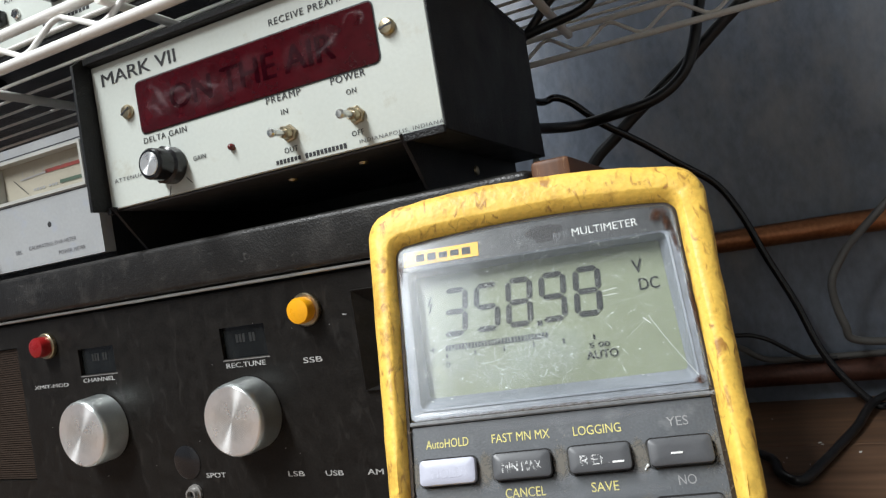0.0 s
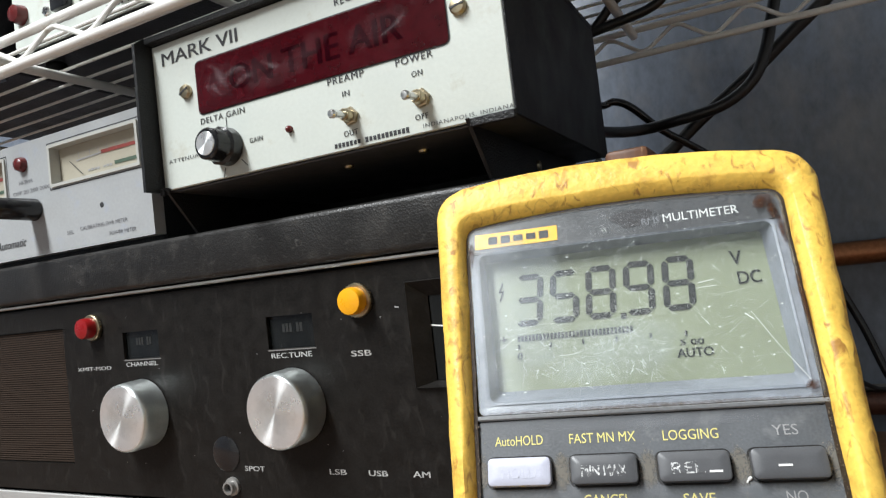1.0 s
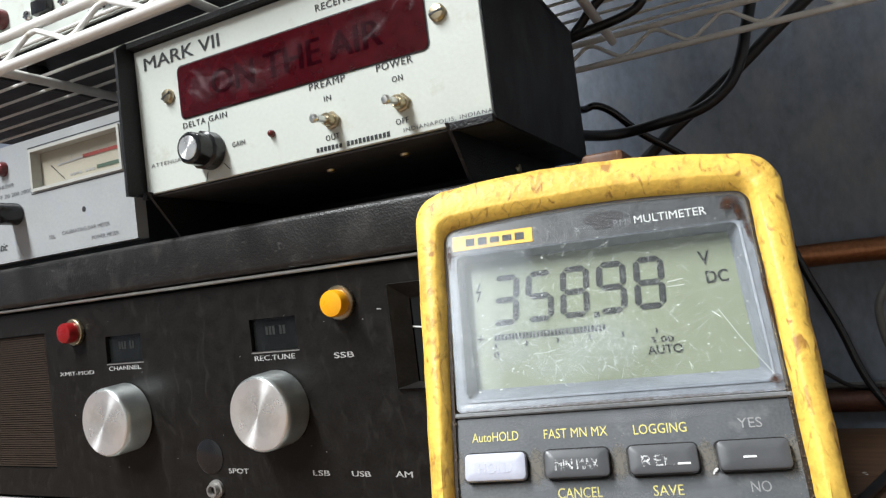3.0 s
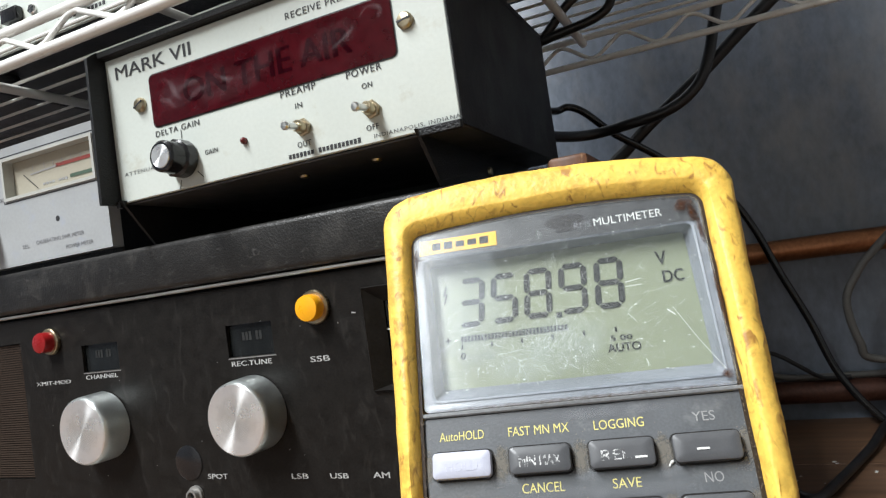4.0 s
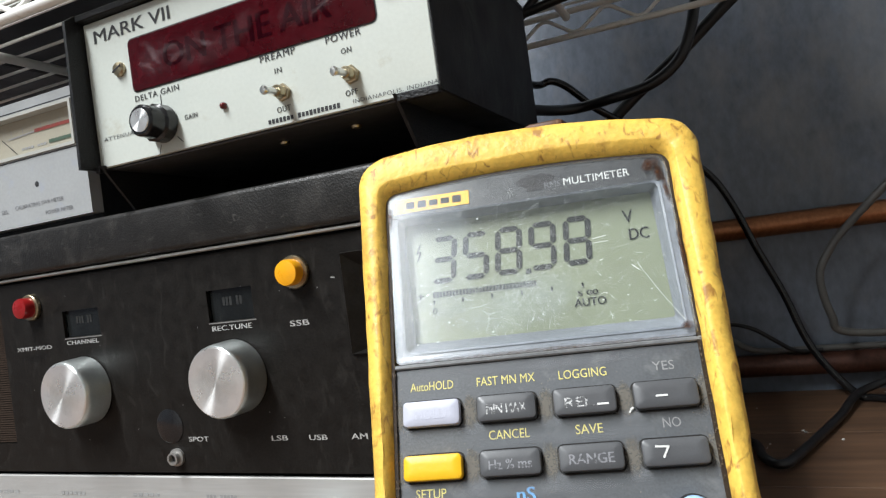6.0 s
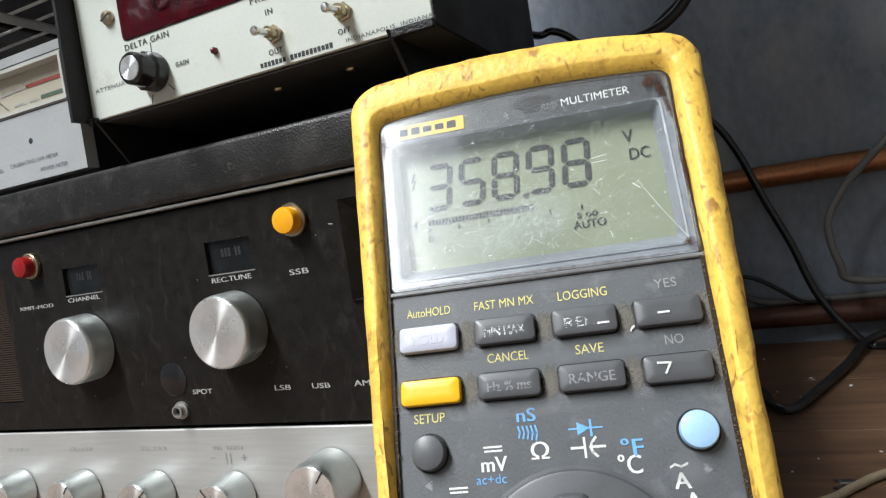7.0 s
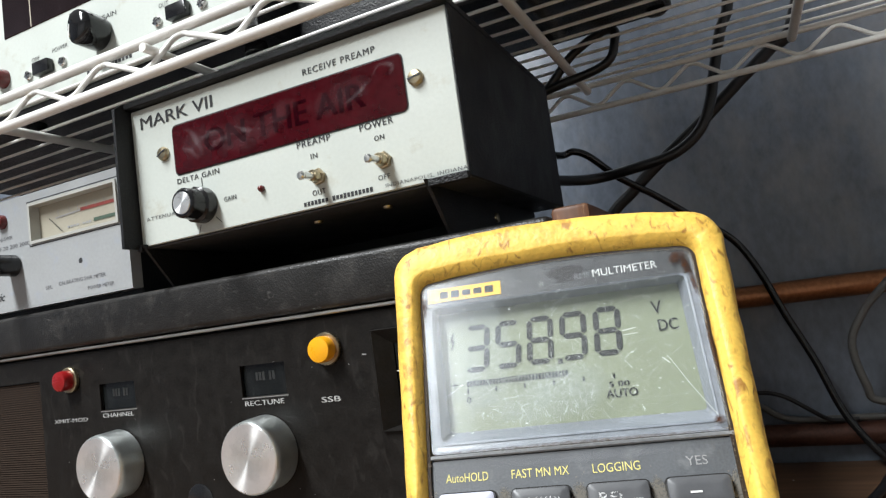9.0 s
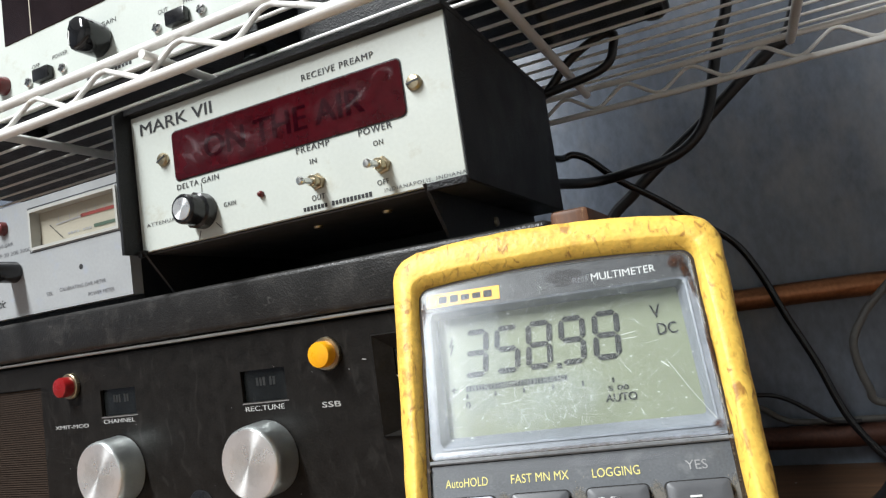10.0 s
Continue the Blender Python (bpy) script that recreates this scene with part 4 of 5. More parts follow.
# display: lcd at the bottom of a sloping surround, under a scratched clear cover
LZ = -0.0055
lo = outline(-0.0454, 0.0430, -0.0426, 0.0426, 0.0579, 0.0014, 0.0028, 0.003, 0.0012, **E_)
top = outline(-0.0425, 0.0400, -0.0400, 0.0402, 0.0500, 0.0042, 0.0, 0.002, 0.002, **E_)
lc = outline(-0.0416, 0.0377, -0.0382, 0.0384, 0.0498, 0.0090, 0.0, 0.001, 0.001, **E_)
sur = part("display_surround", rings_mesh([at_z(lo, -0.008), at_z(lo, 0.0006), at_z(top, 0.0004), at_z(lc, LZ)]), M_bezel, dmm, "scratched grey display surround")
part("bevel_edge", rings_mesh([at_z(outline(-0.0428, 0.0403, -0.0403, 0.0405, 0.0503, 0.0039, 0.0, 0.002, 0.002, **E_), 0.00075), at_z(outline(-0.0422, 0.0396, -0.0396, 0.0399, 0.0497, 0.0046, 0.0, 0.002, 0.002, **E_), 0.0005)]), material("pale_bevel", (0.20, 0.215, 0.25), 0.45, vary=0.3, fine=900, coarse=120, bump=0.05), sur, "pale bevel edge")
part("top_border", slab(outline(-0.0452, 0.0430, -0.0440, 0.0425, 0.0580, 0.0500, 0.0026, 0.0028, 0.0008, **E_), 0.0003, 0.00070, 0.0001), M_border, dmm, "dark printed border above the display")
lcd = part("lcd", slab(outline(-0.0420, 0.0382, -0.0386, 0.0388, 0.0503, 0.0084, 0.0, 0.0008, 0.0008, **E_), LZ - 0.0012, LZ - 0.0001, 0.0001), M_lcd, dmm, "grey-green liquid crystal display")
lens = part("display_cover", slab(lo, 0.0010, 0.0017, 0.0004), M_cover, dmm, "scratched clear plastic cover")
lens.visible_shadow = False
lens_rim = part("cover_rim", rings_mesh([at_z(outline(-0.0452, 0.0430, -0.0424, 0.0426, 0.0580, 0.0022, 0.0028, 0.003, 0.0012, **E_), 0.0019), at_z(outline(-0.0442, 0.0420, -0.0414, 0.0416, 0.0570, 0.0032, 0.0028, 0.003, 0.0012, **E_), 0.0017)]), M_cover, dmm)
lens_rim.visible_shadow = False
DZ = LZ + 0.00012
SEGMENTS = {"0": "abcdef", "1": "bc", "2": "abdeg", "3": "abcdg", "4": "bcfg", "5": "acdfg", "6": "acdefg", "7": "abc", "8": "abcdefg", "9": "abcdfg"}


def digit(ch, cx, cy, w, h, lean):
    """Seven-segment figure; each segment is a hexagon bar."""
    t = 0.0018
    x0, x1, y0, ym, y1 = -w / 2, w / 2, -h / 2, 0.0, h / 2
    seg = dict(a=((x0, y1), (x1, y1)), b=((x1, ym), (x1, y1)), c=((x1, y0), (x1, ym)), d=((x0, y0), (x1, y0)), e=((x0, y0), (x0, ym)), f=((x0, ym), (x0, y1)), g=((x0, ym), (x1, ym)))
    bm = bmesh.new()
    for s in SEGMENTS[ch]:
        a, b = (Vector(p) for p in seg[s])
        d = (b - a).normalized()
        n = Vector((-d.y, d.x)) * t / 2
        a, b = a + d * 0.00022, b - d * 0.00022
        pts = (a, a + d * t / 2 - n, b - d * t / 2 - n, b, b - d * t / 2 + n, a + d * t / 2 + n)
        bm.faces.new([bm.verts.new((cx + p.x + lean * p.y, cy + 0.0007 + p.y, DZ)) for p in pts])
    return bm


for ch, cx, cy in (("3", -0.0286, 0.0355), ("5", -0.0180, 0.0356), ("8", -0.0075, 0.0357), ("9", 0.0032, 0.0358), ("8", 0.0140, 0.0360)):
    part("lcd_figure", digit(ch, cx, cy, 0.0068, 0.0146, 0.07), M_seg, lcd, "dark seven-segment figure")
part("decimal_point", box(-0.0026, -0.0010, 0.0276, 0.0293, DZ - 0.00005, DZ), M_seg, lcd)
part("bar_graph", join(*[box(-0.0324 + k * 0.00106, -0.0324 + k * 0.00106 + 0.00075, 0.0234, 0.0253, DZ - 0.00005, DZ) for k in range(31)]), M_seg, lcd)
part("bar_marks", join(*[box(-0.0324 + k * 0.0092, -0.0318 + k * 0.0092, 0.0211, 0.0226, DZ - 0.00005, DZ) for k in range(6)]), M_seg, lcd)
for txt, x, y, w, h in (("0", -0.0320, 0.0190, 0.0014, 0.0021), ("+", -0.0366, 0.0243, 0.0022, 0.0022), ("5 00", 0.0150, 0.0193, 0.0060, 0.0016), ("AUTO", 0.0154, 0.0164, 0.0092, 0.0025), ("V", 0.0299, 0.0424, 0.0030, 0.0042), ("DC", 0.0324, 0.0363, 0.0058, 0.0038)):
    lettering("lcd_lettering", txt, x, y, DZ, w, h, M_seg, lcd, heavy=0.00016)
part("lcd_warning_bolt", quad_strip([(-0.0364, 0.0422), (-0.0374, 0.0394), (-0.0362, 0.0397), (-0.0372, 0.0367)], 0.0005, DZ), M_seg, lcd)
# printed top border
badge = part("yellow_badge", box(-0.0432, -0.0180, 0.0517, 0.0566, 0.0004, 0.0009), M_key_yellow, dmm, "worn yellow maker's badge")
bars("badge_bars", -0.0395, -0.0200, 0.0541, 0.0026, 0.00092, M_black_ink, badge, (5,), 2)
lettering("lettering", "RMS", 0.0088, 0.0540, 0.00085, 0.0050, 0.0021, M_faded_ink, dmm, label="almost rubbed-off white print")
lettering("lettering", "MULTIMETER", 0.0222, 0.0543, 0.00085, 0.0200, 0.0026, M_white_ink, dmm)
part("top_border_stain", blot(0.0035, 0.0560, 0.0062, 0.0032, 0.00080, 5), material("dark_stain", (0.020, 0.016, 0.018), 0.6, bump=0), dmm)
M_rust_film = film("rust_film", (0.062, 0.026, 0.013), 420, 0.96, 0.9, 0.40)
for bx, by, brx, bry, tn in ((0.0385, 0.0552, 0.0042, 0.0030, 20), (0.0402, 0.0525, 0.0016, 0.0048, 5), (0.0404, 0.0042, 0.0024, 0.0018, 30), (0.0416, 0.0470, 0.0012, 0.0075, 4), (-0.0440, 0.0500, 0.0012, 0.0060, 0), (0.0426, 0.0250, 0.0010, 0.0120, 2)):
    part("rust_stain", patch(bx, by, brx, bry, 0.00195, tn), M_rust_film, dmm, "brown rust stain")
# Milky patches: glare off the cover put into colour, plus its real wear
M_haze = film("glare_and_wear_film", (0.60, 0.67, 0.75), 75, 0.34, 0.6, 0.70)
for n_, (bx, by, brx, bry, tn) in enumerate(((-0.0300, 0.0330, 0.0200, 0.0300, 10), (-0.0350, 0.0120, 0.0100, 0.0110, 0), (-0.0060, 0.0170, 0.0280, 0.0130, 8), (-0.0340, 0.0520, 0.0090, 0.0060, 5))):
    part("glare_wear_patch", patch(bx, by, brx, bry, 0.00172 + 0.000012 * n_, tn), M_haze, lens, "milky patch of painted glare and wear")
M_seam = film("seam_dirt", (0.11, 0.085, 0.065), 1100, 0.85, 0.9, 0.50)
part("seam_dirt", patch(0.0, 0.0013, 0.0640, 0.0009, 0.0021), M_seam, dmm, "brown dirt along the seam")
rnd = random.Random(11)
hair = []
for k in range(980):
    cx, cy = rnd.triangular(-0.042, 0.039, -0.006), rnd.triangular(0.005, 0.056, 0.014)
    a, ln = rnd.gauss(1.9, 0.9), rnd.uniform(0.0006, 0.0060) * (0.5 if k > 60 else 1)
    dx, dy = math.cos(a) * ln / 2, math.sin(a) * ln / 2
    hair.append(quad_strip([(cx - dx, max(0.003, cy - dy)), (cx + rnd.uniform(-1, 1) * ln * 0.16, cy + rnd.uniform(-1, 1) * ln * 0.10), (cx + dx, min(0.058, cy + dy))], rnd.uniform(0.000018, 0.000052) * (2.2 if k % 11 == 0 else 1), 0.00178))
for k in range(75):
    # long faint sweeps left by wiping the cover
    cx, cy, a, ln = rnd.uniform(-0.038, 0.030), rnd.triangular(0.006, 0.056, 0.018), rnd.gauss(0.45, 0.35), rnd.uniform(0.006, 0.020)
    sweep = [(cx + math.cos(a + u * 0.12) * ln * u, min(0.0575, max(0.0035, cy + math.sin(a + u * 0.12) * ln * u))) for u in (-0.5, -0.2, 0.1, 0.35, 0.5)]
    hair.append(quad_strip(sweep, rnd.uniform(0.000014, 0.000038), 0.00180))
for k in range(60):
    cx, cy, r = rnd.uniform(-0.042, 0.040), rnd.uniform(0.005, 0.056), rnd.uniform(0.00008, 0.00022)
    hair.append(quad_strip([(cx - r, cy), (cx + r, cy + rnd.uniform(-0.5, 0.5) * r)], r * 1.5, 0.00182))
hair.append(quad_strip([(0.0300, 0.0240), (0.0345, 0.0150), (0.0400, 0.0055)], 0.00013, 0.00176))
hair.append(quad_strip([(0.0285, 0.0235), (0.0302, 0.0218)], 0.0003, 0.00176))
hair.append(quad_strip([(0.0185, 0.0332), (0.0225, 0.0338)], 0.00020, 0.00176))
hair.append(quad_strip([(0.0183, 0.0318), (0.0228, 0.0320)], 0.00016, 0.00176))
part("scratch", join(*hair), M_scratch, lens, "fine pale scratches")["kind"] = "stuff"


def key(x0, x1, y0, y1, mat, label, bulge=0.0009):
    """A soft key: a well round it, tapered sides and a slightly domed top."""
    well = part("key", rings_mesh([at_z(rrect(x0, x1, y0, y1, 0.0014), -0.001), at_z(rrect(x0, x1, y0, y1, 0.0012), 0.0020), at_z(rrect(x0 + 0.0001, x1 - 0.0001, y0 + 0.0001, y1 - 0.0001, 0.0011), 0.0024),
                                   at_z(rrect(x0 + 0.0004, x1 - 0.0004, y0 + 0.0004, y1 - 0.0004, 0.0009), 0.0026), at_z(rrect(x0 + 0.003, x1 - 0.003, y0 + 0.0024, y1 - 0.0024, 0.0006), 0.0027)], False, True), mat, dmm, label, True)
    part("key_gap", rings_mesh([at_z(rrect(x0 - 0.0006, x1 + 0.0006, y0 - 0.0006, y1 + 0.0006, 0.0018), 0.00012), at_z(rrect(x0 - 0.0001, x1 + 0.0001, y0 - 0.0001, y1 + 0.0001, 0.0014), 0.00014)]), M_black_gap, well)
    return well


KX = ((-0.0404, -0.0240), (-0.0190, -0.0027), (0.0022, 0.0187), (0.0233, 0.0396))
for row, (ya, yb) in enumerate(((-0.0172, -0.0102), (-0.0317, -0.0250))):
    for col, (xa, xb) in enumerate(KX):
        m_, lb = M_key, "dark grey key with worn legend"
        if col == 0:
            m_, lb = ((M_key_white, "pale grey key"), (M_key_yellow, "plain yellow key"))[row]
        k = key(xa, xb, ya, yb, m_, lb)
        cx, cy = (xa + xb) / 2, (ya + yb) / 2
        word = {(0, 0): "HOLD", (0, 1): "MIN MAX", (0, 2): "REL", (1, 1): "Hz % ms", (1, 2): "RANGE"}.get((row, col))
        if word:
            wide = (0.0090, 0.0110, 0.0075, 0.0)[col] if row == 0 else 0.0115
            lettering("worn_legend", word, cx - (0.0015 if word == "REL" else 0), cy - 0.0004, 0.00274, wide, 0.0026, ink("faint_legend", (0.51, 0.52, 0.61)) if col == 0 else (M_worn_ink if row == 0 else M_faded_ink), k, heavy=0.00012)
        if (row, col) == (0, 2):
            part("worn_triangle", quad_strip([(cx + 0.0035, cy - 0.0014), (cx + 0.0060, cy - 0.0014)], 0.0005, 0.00285), M_white_ink, k)
        if (row, col) == (0, 3):
            part("worn_legend", box(cx - 0.0026, cx + 0.0004, cy - 0.0008, cy - 0.0003, 0.0028, 0.0029), M_white_ink, k)
        if (row, col) == (1, 3):
            part("worn_legend", quad_strip([(cx - 0.0046, cy + 0.0014), (cx - 0.0016, cy + 0.0012), (cx - 0.0030, cy - 0.0012)], 0.0005, 0.0029), M_white_ink, k)
for txt, x, y, w, h, m_ in (("AutoHOLD", -0.0323, -0.0056, 0.0128, 0.0025, M_yellow_ink), ("FAST MN MX", -0.0107, -0.0057, 0.0166, 0.0025, M_yellow_ink), ("LOGGING", 0.0107, -0.0059, 0.0130, 0.0025, M_yellow_ink), ("YES", 0.0322, -0.0058, 0.0056, 0.0025, M_grey_ink),
                            ("CANCEL", -0.0108, -0.0207, 0.0112, 0.0025, M_yellow_ink), ("SAVE", 0.0107, -0.0209, 0.0072, 0.0025, M_yellow_ink), ("NO", 0.0319, -0.0208, 0.0045, 0.0025, M_grey_ink), ("SETUP", -0.0333, -0.0350, 0.0085, 0.0025, M_yellow_ink),
                            ("nS", -0.0076, -0.0363, 0.0048, 0.0034, M_blue_ink), ("mV", -0.0168, -0.0478, 0.0066, 0.0036, M_white_ink), ("ac+dc", -0.0177, -0.0514, 0.0078, 0.0022, M_blue_ink), ("\u00b0F", 0.0176, -0.0462, 0.0052, 0.0044, M_blue_ink),
                            ("\u00b0C", 0.0165, -0.0500, 0.0054, 0.0046, M_white_ink), ("A", 0.0278, -0.0545, 0.0036, 0.0036, M_white_ink), ("mA", 0.0278, -0.0590, 0.0070, 0.0036, M_white_ink), ("\u03a9", -0.0049, -0.0453, 0.0044, 0.0042, M_white_ink), ("V", -0.0262, -0.0575, 0.0040, 0.0040, M_white_ink)):
    lettering("lettering", txt, x, y, 0.00012, w, h, m_, dmm, heavy=0.00022 if h > 0.003 else 0.0)
part("dc_sign", join(quad_strip([(-0.0190, -0.0436), (-0.0146, -0.0436)], 0.0005, 0.00012), *[quad_strip([(-0.0188 + k * 0.0016, -0.0446), (-0.0178 + k * 0.0016, -0.0446)], 0.0005, 0.00012) for k in range(3)],
                     quad_strip([(-0.0286, -0.0530), (-0.0242, -0.0530)], 0.0005, 0.00012), *[quad_strip([(-0.0284 + k * 0.0016, -0.0540), (-0.0274 + k * 0.0016, -0.0540)], 0.0005, 0.00012) for k in range(3)]), M_white_ink, dmm)
for tx, ty, td in ((-0.0332, -0.0520, -1), (0.0332, -0.0523, 1)):
    tri = bmesh.new()
    tri.faces.new([tri.verts.new(p) for p in ((tx, ty + 0.0014, 0.00014), (tx, ty - 0.0014, 0.00014), (tx + 0.0022 * td, ty, 0.00014))])
    part("arrow_mark", tri, M_faded_ink, dmm)
part("ac_sign", quad_strip([(0.0258, -0.0514), (0.0268, -0.0508), (0.0282, -0.0514), (0.0296, -0.0508)], 0.0005, 0.00012), M_white_ink, dmm)
part("sound_sign", join(*[quad_strip([(-0.0098 + k * 0.0011, -0.0392), (-0.0094 + k * 0.0011, -0.0406 - 0.0001 * k), (-0.0098 + k * 0.0011, -0.0418 - 0.0002 * k)], 0.00045, 0.00012) for k in range(5)]), M_blue_ink, dmm)
dio = bmesh.new()
dio.faces.new([dio.verts.new(p) for p in ((0.0050, -0.0392, 0.00012), (0.0050, -0.0424, 0.00012), (0.0082, -0.0408, 0.00012))])
part("diode_sign", join(dio, quad_strip([(0.0030, -0.0408), (0.0112, -0.0408)], 0.0004, 0.00013), quad_strip([(0.0084, -0.0390), (0.0084, -0.0426)], 0.0006, 0.00014)), M_blue_ink, dmm)
part("capacitor_sign", join(quad_strip([(0.0032, -0.0454), (0.0064, -0.0454)], 0.0006, 0.00012), quad_strip([(0.0064, -0.0432), (0.0064, -0.0476)], 0.0006, 0.00013), quad_strip([(0.0092, -0.0432), (0.0082, -0.0444), (0.0078, -0.0454), (0.0082, -0.0466), (0.0092, -0.0476)], 0.0006, 0.00012), quad_strip([(0.0078, -0.0454), (0.0112, -0.0454)], 0.0006, 0.00013)), M_white_ink, dmm)
for x, y, r, m_, lb in ((-0.0334, -0.0440, 0.0045, M_key, "round dark grey key"), (0.0336, -0.0434, 0.0045, M_key_blue, "round pale blue key")):
    k = part("round_key", moved(lathe([(r, -0.001), (r, 0.0024), (r * 0.94, 0.0031), (r * 0.6, 0.0036), (r * 0.05, 0.0037)], 40), pose(x, y, 0)), m_, dmm, lb, True)
    part("key_gap", moved(lathe([(r * 1.13, 0.0), (r * 1.13, 0.0001), (r * 0.99, 0.00015)], 40), pose(x, y, 0)), M_black_gap, k)
dialk = part("rotary_dial", moved(lathe([(0.0276, 0.0), (0.0276, 0.0004), (0.0268, 0.0005), (0.0262, 0.0016), (0.0256, 0.0018), (0.0010, 0.0020)], 96), pose(0.0020, -0.0770, 0)), M_key, dmm, "round rotary selector", True)
part("dial_bar", box(-0.0045 + 0.002, 0.0045 + 0.002, -0.100, -0.056, 0.0030, 0.0130, 0.0022, 3), M_key, dialk, "raised grip bar", True)
for i, x in enumerate((-0.029, -0.0095, 0.0105, 0.030)):
    sk = part("input_socket", moved(lathe([(0.0075, 0), (0.0075, 0.0016), (0.0056, 0.0020), (0.0050, -0.0080), (0.0002, -0.0081)], 28), pose(x, -0.1150, 0.0001)), (M_black_plastic, M_black_plastic, M_black_plastic, M_red)[i], dmm, smooth=True)
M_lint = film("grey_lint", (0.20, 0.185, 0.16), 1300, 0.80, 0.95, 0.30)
M_wiped = film("pale_wiped_dust", (0.30, 0.31, 0.33), 160, 0.42, 0.8, 0.55)
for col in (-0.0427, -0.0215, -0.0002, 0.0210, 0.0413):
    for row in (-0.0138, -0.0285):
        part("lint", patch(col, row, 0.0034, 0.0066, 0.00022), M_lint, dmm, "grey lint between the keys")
        part("wiped_dust", patch(col, row - 0.0045, 0.0062, 0.0030, 0.00018), M_wiped, dmm)
for px, py, rx, ry in ((0.0020, -0.0225, 0.0380, 0.0026), (-0.0060, -0.0350, 0.0340, 0.0030), (0.0000, -0.0025, 0.0420, 0.0022), (0.0300, -0.0520, 0.0080, 0.0060)):
    part("wiped_dust", patch(px, py, rx, ry, 0.00015), M_wiped, dmm)
part("white_chip", join(moved(box(-0.0006, 0.0005, -0.0003, 0.0004, 0, 0.0007, 0.0002, 1), pose(0.0226, -0.0167, 0, 0, 0, 38)), moved(box(-0.0004, 0.0003, -0.0002, 0.0002, 0, 0.0005), pose(0.0219, -0.0173, 0, 0, 0, 65))), M_white_ink, dmm)
rnd = random.Random(21)
dirt = []
for k in range(520):
    col, row = rnd.randrange(5), rnd.randrange(2)
    x = (-0.0422, -0.0215, -0.0002, 0.0210, 0.0415)[col] + rnd.gauss(0, 0.0009)
    y = (-0.0140, -0.0285)[row] + rnd.gauss(0, 0.0032)
    s = rnd.uniform(0.00004, 0.00016)
    dirt.append(box(x - s, x + s, y - s, y + s, 0.0, 0.00006))
grit = []
for k in range(420):
    side = rnd.choice((-1, 1))
    y = rnd.uniform(-0.075, 0.055)
    f = (y + 0.127) / 0.186
    x = (-0.0397 - 0.0056 * f if side < 0 else 0.0406 + 0.0026 * f) + rnd.gauss(0, 0.00035)
    s = rnd.uniform(0.00005, 0.00019)
    grit.append(moved(box(-s, s, -s * 1.4, s * 1.4, 0, s), pose(x, y, 0.0008, 0, 0, rnd.uniform(0, 90))))
part("seam_grit", join(*grit), material("brown_grit", (0.085, 0.062, 0.042), 0.7, vary=0.6, fine=900, coarse=300, bump=0.2), dmm, "brown grit packed along the seam")["kind"] = "stuff"
part("dust_specks", join(*dirt), material("pale_dust", (0.24, 0.22, 0.19), 0.9, bump=0), dmm, "dust caught between the keys")

# ---------- white wire shelf ----------
RY0, RY1, RZ0, RZ1 = -0.0250, 0.2700, 0.2722, 0.2905
SHX0, SHX1 = -0.46, 0.62
shelf = thing("wire_shelf", pose(0, 0, 0), "white coated wire shelf with zigzag truss edges", "shelf")


def truss(y0, y1, z0, z1, period, phase, r0, r1, lag=0.5):
    part("lower_rail", tube([(SHX0, y0, z0), (SHX1, y0, z0)], r0, 14, smooth_path=False), M_wire, shelf, smooth=True)
    part("upper_rail", tube([(SHX0, y1, z1), (SHX1, y1, z1)], r0, 14, smooth_path=False), M_wire, shelf, smooth=True)
    pts, x = [], SHX0 + (phase - SHX0) % period
    while x < SHX1:
        a, hz = 0.0065, z1 - z0 - 0.0065
        d = a / (period - 2 * a)
        for mid, ya, yb, za, dz in ((x, y1, y0, z1 - 0.0038, -hz), (x + period * lag, y0, y1, z0 + 0.0027, hz)):
            for k in range(9):
                s = k / 4 - 1
                pts.append((mid + a * s, ya + (yb - ya) * d * s * s, za + dz * d * s * s))
        x += period
    part("zigzag_wire", tube(pts, r1, 10, smooth_path=False), M_wire, shelf, smooth=True, crease=80)


truss(RY0, RY0 + 0.009, RZ0, 0.2968, 0.0640, -0.0898, 0.0031, 0.0017, 0.66)
truss(RY1, RY1, RZ0 - 0.0022, RZ1, 0.0515, 0.1765, 0.0026, 0.0016)
for sx in (SHX0 + 0.02, -0.214, 0.144, 0.301, SHX1 - 0.02):
    part("cross_bar", tube([(sx, RY0, 0.2862), (sx, RY1, 0.2862)], 0.0034, 12, smooth_path=False), M_wire, shelf, smooth=True)
part("cross_bar", tube([(-0.0405, RY0 - 0.006, 0.2848), (-0.0405, RY1, 0.2848)], 0.0027, 12, smooth_path=False), M_wire, shelf, smooth=True)
for k in range(14):
    y = RY0 + 0.020 + k * 0.0206
    part("mat_wire", tube([(SHX0 + 0.004, y, 0.2940), (SHX1 - 0.004, y, 0.2940)], 0.0012, 8, smooth_path=False), M_wire, shelf, smooth=True)
for px in (SHX0 + 0.005, SHX1 - 0.005):
    for py in (RY0 + 0.01, RY1 - 0.01):
        part("post", tube([(px, py, DESK + 0.0002), (px, py, 0.62)], 0.0125, 18, smooth_path=False), M_wire, shelf, smooth=True)

